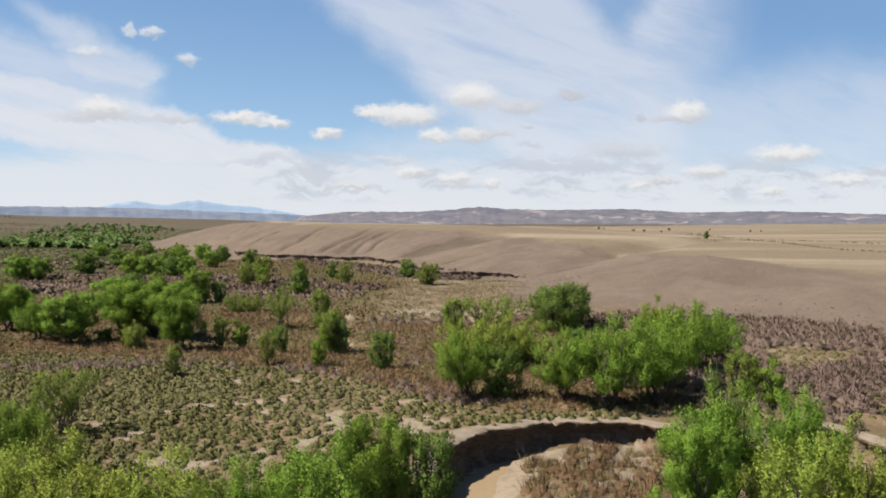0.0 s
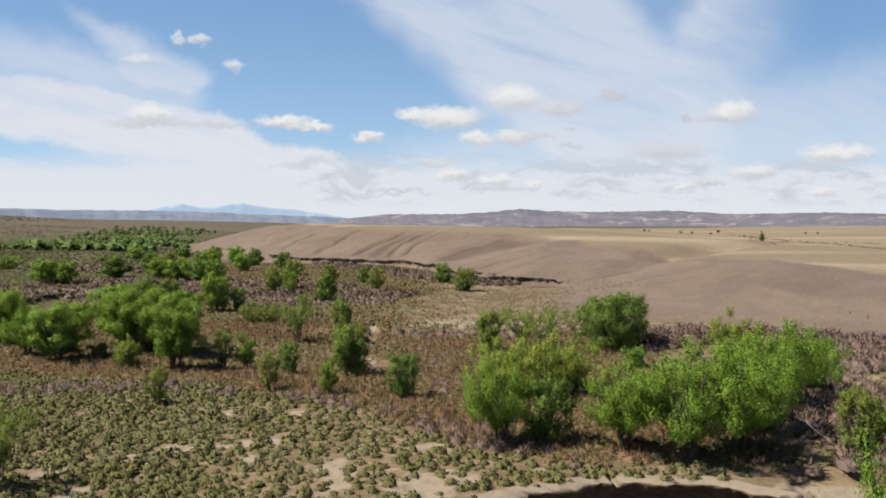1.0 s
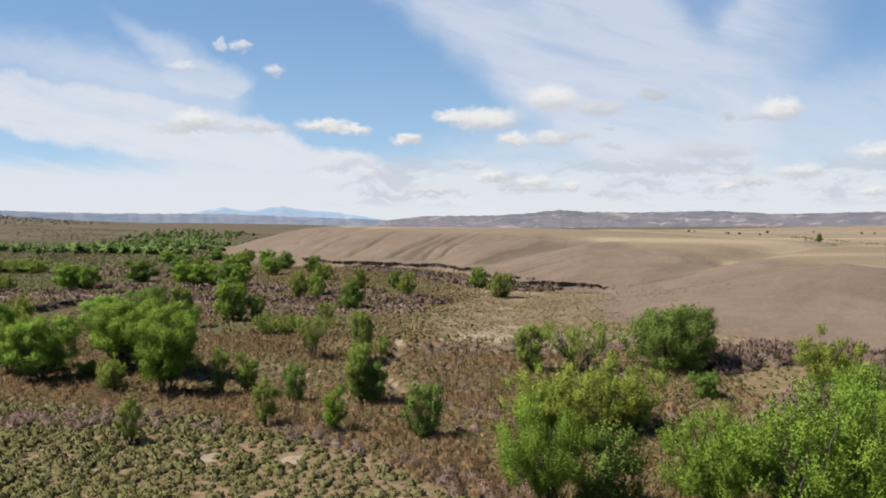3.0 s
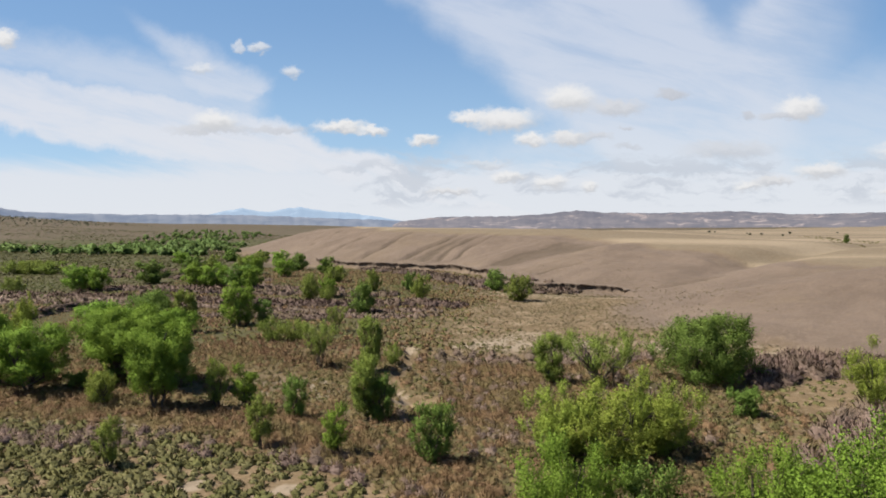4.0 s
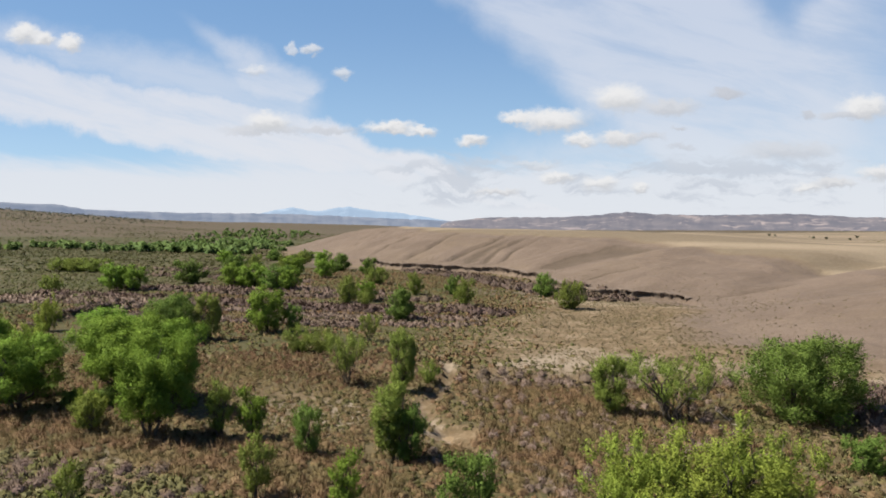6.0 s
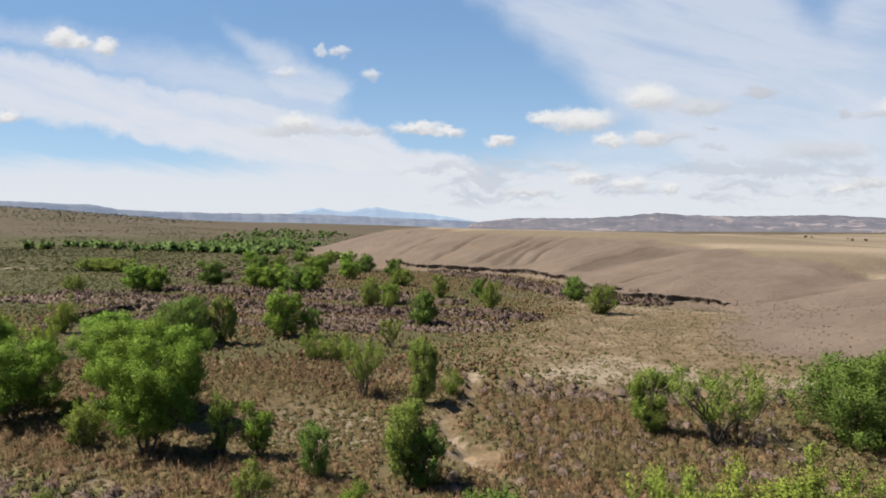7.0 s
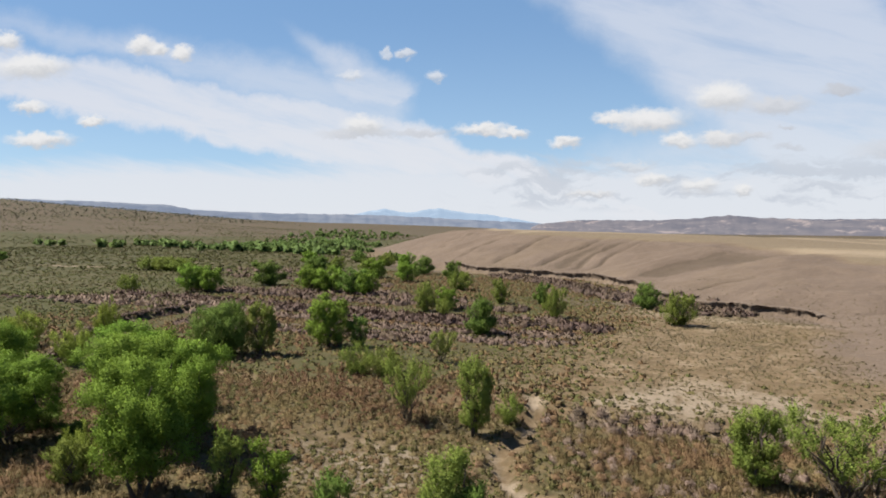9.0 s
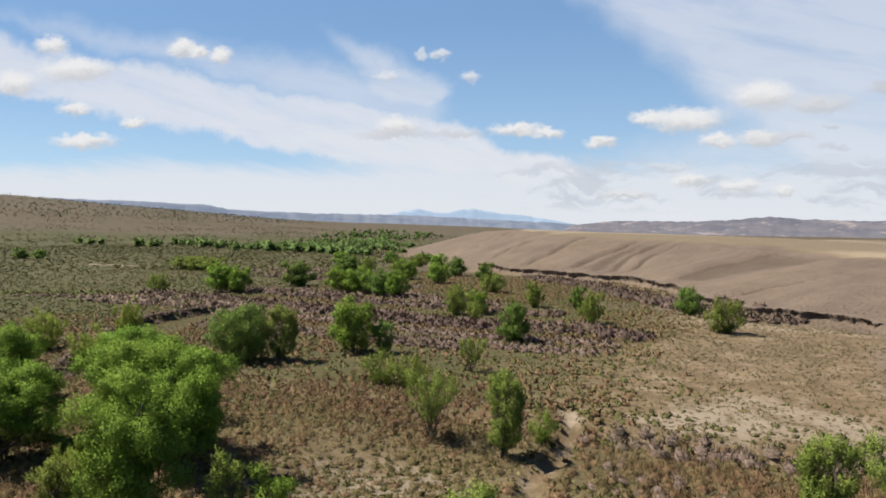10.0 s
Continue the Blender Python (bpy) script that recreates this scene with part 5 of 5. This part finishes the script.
# brush on the point bar inside the bend
x, y = scatter(R, 2, 33, 20, 56, 0.8, lambda x, y: np.maximum((np.hypot(x - 12, y - 43.5) < 7.4 + 4.5 * fbm(x, y, 3, 3, 77)) * (x > 5 + 2 * fbm(x, y, 3, 2, 78)) * 0.85, 0.75 * (x > 8) * (y < 50) * ramp(fbm(x, y, 5, 3, 71), 0.4, 0.55)) * (np.hypot(x - 11, y - 43.5) < 40))
stuff("brown_brush", R, x, y, R.uniform(0.5, 1.2, len(x)), near_stem, M_BRUSH, "dry brown and straw brush on the creek's inner bar", "brush")
x, y = scatter(R, 2, 30, 32, 56, 1.1, lambda x, y: (np.hypot(x - 12, y - 43.5) < 9.2) * (x > 5.5) * 0.7)
stuff("straw_grass", R, x, y, R.uniform(0.4, 0.8, len(x)), near_stem, M_STRAW, "straw grass on the creek's inner bar", "grass")
# low scrub on the terrace
tiny = [dome_clump(R, 4, 0.42, 3) for _ in range(8)]
x, y = scatter(R, -26, 48, 113, 215, 0.56, lambda x, y: dry_land(x, y) * (0.62 + 0.35 * ramp(fbm(x, y, 14, 3, 54), 0.4, 0.6)) * (0.3 + 0.7 * ramp(fbm(x, y, 2.6, 2, 75), 0.4, 0.58)) * ramp(along_line(x, y, MESA_FOOT)[0], 0, -9))
stuff("terrace_scrub", R, x, y, R.uniform(0.1, 0.34, len(x)), tiny, M_TERRACE, "small scattered desert scrub on the pale terrace", "brush", 0.9)
x, y = scatter(R, -26, 48, 113, 215, 1.0, lambda x, y: dry_land(x, y) * (0.2 + 0.5 * ramp(fbm(x, y, 11, 3, 62), 0.4, 0.6)) * ramp(along_line(x, y, MESA_FOOT)[0], 0, -9))
stuff("dry_tufts", R, x, y, R.uniform(0.16, 0.36, len(x)), far_stem, M_STRAW, "small dry straw tufts on the pale terrace", "grass")
x, y = scatter(R, -20, 30, 113, 150, 1.6, lambda x, y: dry_land(x, y) * ramp(fbm(x, y, 9, 3, 81), 0.5, 0.6) * ramp(y, 150, 125))
stuff("sagebrush", R, x, y, R.uniform(0.3, 0.6, len(x)), mid_dome, M_SAGE, "grey-green sage along the terrace edge", "brush")
# mauve tamarisk in bands
def band(pts, wide):
    return lambda x, y: ramp(np.abs(along_line(x, y, pts)[0]), wide, wide * 0.4) * (0.3 + 0.7 * ramp(fbm(x, y, 7, 2, 55), 0.35, 0.55))


def mauve(pts, wide, lo, hi, gap=1.0, clumps=None, mat=M_MAUVE):
    px, py = [p[0] for p in pts], [p[1] for p in pts]
    x, y = scatter(R, min(px) - wide, max(px) + wide, min(py) - wide, max(py) + wide, gap, band(pts, wide))
    stuff("tamarisk_brush", R, x, y, R.uniform(lo, hi, len(x)), clumps or fuzzy_twig, mat, "leafless mauve-brown tamarisk thicket", "brush")


mauve([(-13, 113.5), (-4, 113), (5, 114.5), (12, 113)], 2.2, 0.7, 1.25, 0.9)
mauve([(24, 70), (30, 82), (40, 94), (54, 92)], 11.0, 0.9, 1.8, 1.3)
mauve([(30, 58), (40, 66), (52, 74)], 9.0, 0.8, 1.6, 1.3)
mauve([(22, 102), (32, 111), (46, 108), (56, 98)], 5.5, 1.0, 2.0, 1.3)
mauve([(-90, 172), (-70, 176), (-45, 171), (-25, 172)], 5.5, 0.9, 1.7, 1.3, mid_twig)
mauve([(-70, 146), (-45, 149), (-20, 150)], 3.0, 0.7, 1.3, 1.1, mid_twig)
mauve([(-74, 163), (-52, 158), (-40, 156), (-18, 158)], 2.6, 0.8, 1.4, 1.1, mid_twig)
mauve([(-125, 170), (-100, 173), (-86, 172)], 8.0, 1.0, 1.9, 1.4, mid_twig)
mauve([(-128, 182), (-98, 180), (-70, 172), (-42, 167), (-18, 168)], 5.0, 1.0, 2.0, 1.25, mid_twig, M_TAMARISK)
mauve([(-122, 204), (-92, 197), (-62, 194), (-36, 190)], 4.0, 1.0, 1.9, 1.4, mid_twig, M_TAMARISK)
mauve([(-84, 150), (-60, 147), (-38, 146)], 2.6, 0.8, 1.5, 1.1, mid_twig, M_TAMARISK)
mauve([(-150, 250), (-118, 242), (-84, 232)], 6.0, 1.0, 2.0, 1.8, far_twig, M_TAMARISK)
mauve([(-62, 290), (-34, 262), (-16, 232), (4, 212)], 9.0, 1.2, 2.2, 1.6, mid_twig, M_TAMARISK)
mauve([(-160, 275), (-120, 280), (-100, 240)], 12.0, 0.9, 1.8, 2.4, far_twig)
x, y = scatter(R, -104, -62, 104, 178, 0.6, lambda x, y: ramp(np.abs(along_line(x, y, [(p - 0.9, q) for p, q in OLD_ARM])[0] + 0.2), 1.2, 0.6))
stuff("bank_hedge", R, x, y, R.uniform(0.4, 0.85, len(x)), mid_twig, M_MAUVE, "dark twiggy hedge along the bank of the dry creek arm", "brush")
x, y = scatter(R, -106, -58, 100, 180, 0.8, lambda x, y: 0.75 * arm_bed(x, y))
stuff("rust_grass", R, x, y, R.uniform(0.2, 0.45, len(x)), far_stem, M_BRUSH, "short rust-brown grass on the bed of the dry creek arm", "grass")
mauve([(-150, 166), (-132, 172), (-115, 166), (-102, 166)], 3.0, 0.7, 1.3, 1.2, mid_twig)
x, y = scatter(R, -160, -92, 150, 192, 1.1, band([(-160, 166), (-140, 178), (-120, 180), (-104, 170)], 5.0))
stuff("dark_hedge", R, x, y, R.uniform(0.7, 1.4, len(x)), far_dome, M_FLATBRUSH, "dark olive line of taller brush across the flats", "brush")
x, y = scatter(R, -84, -16, 150, 172, 1.0, band([(-80, 158), (-50, 161), (-22, 163)], 6.0))
stuff("rust_brush", R, x, y, R.uniform(0.4, 0.8, len(x)), far_twig, M_BRUSH, "rust-coloured band of dry brush across the flood plain", "brush")
mauve([(-112, 205), (-80, 212), (-50, 200)], 7.0, 0.9, 1.7, 1.7, far_twig)
mauve([(-46, 74), (-30, 77), (-14, 74), (-4, 66), (6, 58)], 2.6, 0.5, 1.0, 1.0)
# small tufts on the pale open patch
x, y = scatter(R, -40, -8, 84, 112, 0.5, lambda x, y: brown(x, y) * 0.75 * (1 - open_patch(x, y)))
stuff("straw_grass", R, x, y, R.uniform(0.14, 0.36, len(x)), small_twig, M_STRAW, "small straw tufts on pale sand", "grass")
x, y = scatter(R, -40, -8, 84, 112, 1.0, lambda x, y: brown(x, y) * 0.6 * (1 - open_patch(x, y)))
stuff("small_bushes", R, x, y, R.uniform(0.25, 0.5, len(x)), near_stem, M_GREENSAGE, "low olive bushes on pale sand", "brush")
# mixed cover of the middle flood plain
x, y = scatter(R, -112, 8, 114, 300, 1.7, lambda x, y: dry_land(x, y) * ramp(x + 30 * (fbm(x, y, 14, 3, 63) - 0.5), -4, -24) * (0.4 + 0.5 * ramp(fbm(x, y, 16, 3, 56), 0.46, 0.6)))
stuff("greasewood", R, x, y, R.uniform(0.3, 0.65, len(x)), far_dome, M_GREENSAGE, "olive-green greasewood over the flood plain", "brush")
x, y = scatter(R, -112, 8, 114, 300, 1.5, lambda x, y: dry_land(x, y) * ramp(x + 30 * (fbm(x, y, 14, 3, 63) - 0.5), -4, -24) * (0.3 + 0.7 * ramp(fbm(x, y, 18, 3, 57), 0.42, 0.56)))
stuff("brown_brush", R, x, y, R.uniform(0.4, 0.85, len(x)), far_twig, M_BRUSH, "rust-brown dry brush over the flood plain", "brush")
x, y = scatter(R, -112, -50, 84, 150, 1.3, lambda x, y: dry_land(x, y) * (0.25 + 0.5 * ramp(fbm(x, y, 10, 3, 64), 0.42, 0.58)))
stuff("brown_brush", R, x, y, R.uniform(0.35, 0.8, len(x)), far_twig, M_BRUSH, "dry brown brush around the old creek arm", "brush")
# green-grey flats to the left
flat_cover = lambda x, y: dry_land(x, y) * ramp(-x - 0.25 * y, 46, 72) * (0.5 + 0.45 * ramp(fbm(x, y, 30, 3, 58), 0.4, 0.6))
x, y = scatter(R, -210, -58, 84, 260, 1.6, flat_cover)
stuff("greasewood", R, x, y, R.uniform(0.4, 0.85, len(x)), [dome_clump(R, 5, 0.42, 3) for _ in range(6)], M_FLATBRUSH, "green-grey greasewood on the wide flats", "brush", 0.8)
x, y = scatter(R, -460, -58, 84, 560, 3.2, lambda x, y: flat_cover(x, y) * ((x < -205) | (y > 255)))
stuff("greasewood", R, x, y, R.uniform(0.8, 1.5, len(x)), [dome_clump(R, 4, 0.5, 3) for _ in range(6)], M_FLATBRUSH, "green-grey greasewood on the far flats", "brush", 0.6)
x, y = scatter(R, -1100, -170, 300, 1150, 8.5, lambda x, y: dry_land(x, y) * ramp(-x - 0.25 * y, 46, 72) * ((x < -455) | (y > 555)) * (0.15 + 0.75 * ramp(fbm(x, y, 60, 3, 84), 0.42, 0.58)))
stuff("greasewood", R, x, y, R.uniform(1.2, 2.6, len(x)), [dome_clump(R, 4, 0.5, 3) for _ in range(6)], M_FLATBRUSH, "dark green-grey brush scattered over the farthest flats", "brush", 0.5)
x, y = scatter(R, -110, -44, 60, 125, 1.2, lambda x, y: dry_land(x, y) * ramp(-x - 0.2 * y, 24, 34) * 0.55)
stuff("greasewood", R, x, y, R.uniform(0.3, 0.7, len(x)), mid_dome, M_GREENSAGE, "green-grey greasewood under the grove", "brush")
# sparse scrub up the mesa's foot
x, y = scatter(R, -120, 120, 90, 330, 1.2, lambda x, y: 0.8 * ramp(along_line(x, y, MESA_FOOT)[0], -12, -2) * ramp(along_line(x, y, MESA_FOOT)[0], 26, 0) * ramp(fbm(x, y, 20, 3, 59), 0.34, 0.56))
stuff("slope_scrub", R, x, y, R.uniform(0.12, 0.34, len(x)), tiny, M_TERRACE, "sparse dull scrub at the foot of the clay slope", "brush")
x, y = scatter(R, 90, 150, 205, 435, 1.3, lambda x, y: 0.6 * ramp(np.abs(along_line(x, y, PLAIN_EDGE)[0]), 2.2, 0.8))
stuff("slope_scrub", R, x, y, R.uniform(0.3, 0.65, len(x)), tiny, M_GREENSAGE, "dark line of low scrub along the edge of the dry plain", "brush")
x, y = scatter(R, 60, 420, 200, 640, 4.5, lambda x, y: 0.5 * ramp(np.abs(along_line(x, y, [(215, 610), (160, 400), (190, 270), (420, 262)])[0]), 14, 2))
stuff("slope_scrub", R, x, y, R.uniform(0.4, 0.9, len(x)), far_dome, M_GREENSAGE, "thin line of scrub across the dry plain", "brush")


# the cottonwood belt far up the valley
def far_crowns(name, x, y, high, mat, label, blobs=26):
    rng = rng_for(91)
    clumps = []
    for _ in range(6):
        d = rng.normal(size=(blobs * 3, 3))
        d /= np.linalg.norm(d, axis=1)[:, None]
        at = d * rng.uniform(0.5, 1.0, blobs * 3)[:, None] * np.array([0.62, 0.62, 0.45]) + np.array([0, 0, 0.5])
        u, w = rng.normal(size=(blobs * 3, 3)) * 0.14, rng.normal(size=(blobs * 3, 3)) * 0.14
        clumps.append(np.stack([at - u, at - w, at + u, at + w], 1))
    return stuff(name, rng, x, y, high, clumps, mat, label, "trees")


belt = [(-150, 350), (-200, 430), (-270, 530), (-330, 660), (-450, 900), (-540, 1250)]
x, y = scatter(R, -700, -60, 230, 1250, 9.0, lambda x, y: 0.3 * dry_land(x, y) * ramp(y - 0.2 * x, 340, 480) * ramp(np.abs(along_line(x, y, belt)[0] + 12), 45 + 0.06 * y, 22) * ramp(fbm(x, y, 40, 3, 61), 0.4, 0.55))
far_crowns("far_cottonwood_belt", x, y, R.uniform(2.4, 5.6, len(x)), M_FARLEAF, "belt of green cottonwoods winding up the far valley")
x, y = scatter(R, -470, -190, 400, 700, 8.0, lambda x, y: 0.75 * ramp(np.abs(along_line(x, y, [(-428, 520), (-340, 472), (-262, 455), (-215, 430)])[0]), 18, 6) + 0.4 * ramp(np.abs(along_line(x, y, [(-300, 470), (-290, 540), (-340, 680)])[0]), 40, 20) * ramp(fbm(x, y, 30, 2, 72), 0.4, 0.55))
far_crowns("far_cottonwood_belt", x, y, R.uniform(3, 6.5, len(x)), M_FARLEAF, "dark green line of cottonwoods across the flats")
x, y = scatter(R, -495, -400, 445, 480, 7.0, lambda x, y: 0.4 * (x < -462) * (np.abs(y - 462) < 8) + 0.8 * (x > -424) * (np.abs(y - 458) < 7))
far_crowns("far_cottonwood_belt", x, y, R.uniform(4, 6.5, len(x)), M_FARLEAF, "small far clumps of trees on the flats")
x, y = scatter(R, 190, 330, 660, 860, 34.0, lambda x, y: 0.35 + 0 * x)
far_crowns("far_plain_trees", x, y, R.uniform(1.2, 2.4, len(x)), M_JUNIPER, "few far trees on the dry plain")
# junipers on the hill
x, y = scatter(R, -2100, -850, 500, 1700, 15.0, lambda x, y: 0.75 * ramp(height(x, y), 18, 34))
far_crowns("hill_junipers", x, y, R.uniform(2.2, 5.0, len(x)), M_JUNIPER, "dark junipers dotted over the far hill", 3)
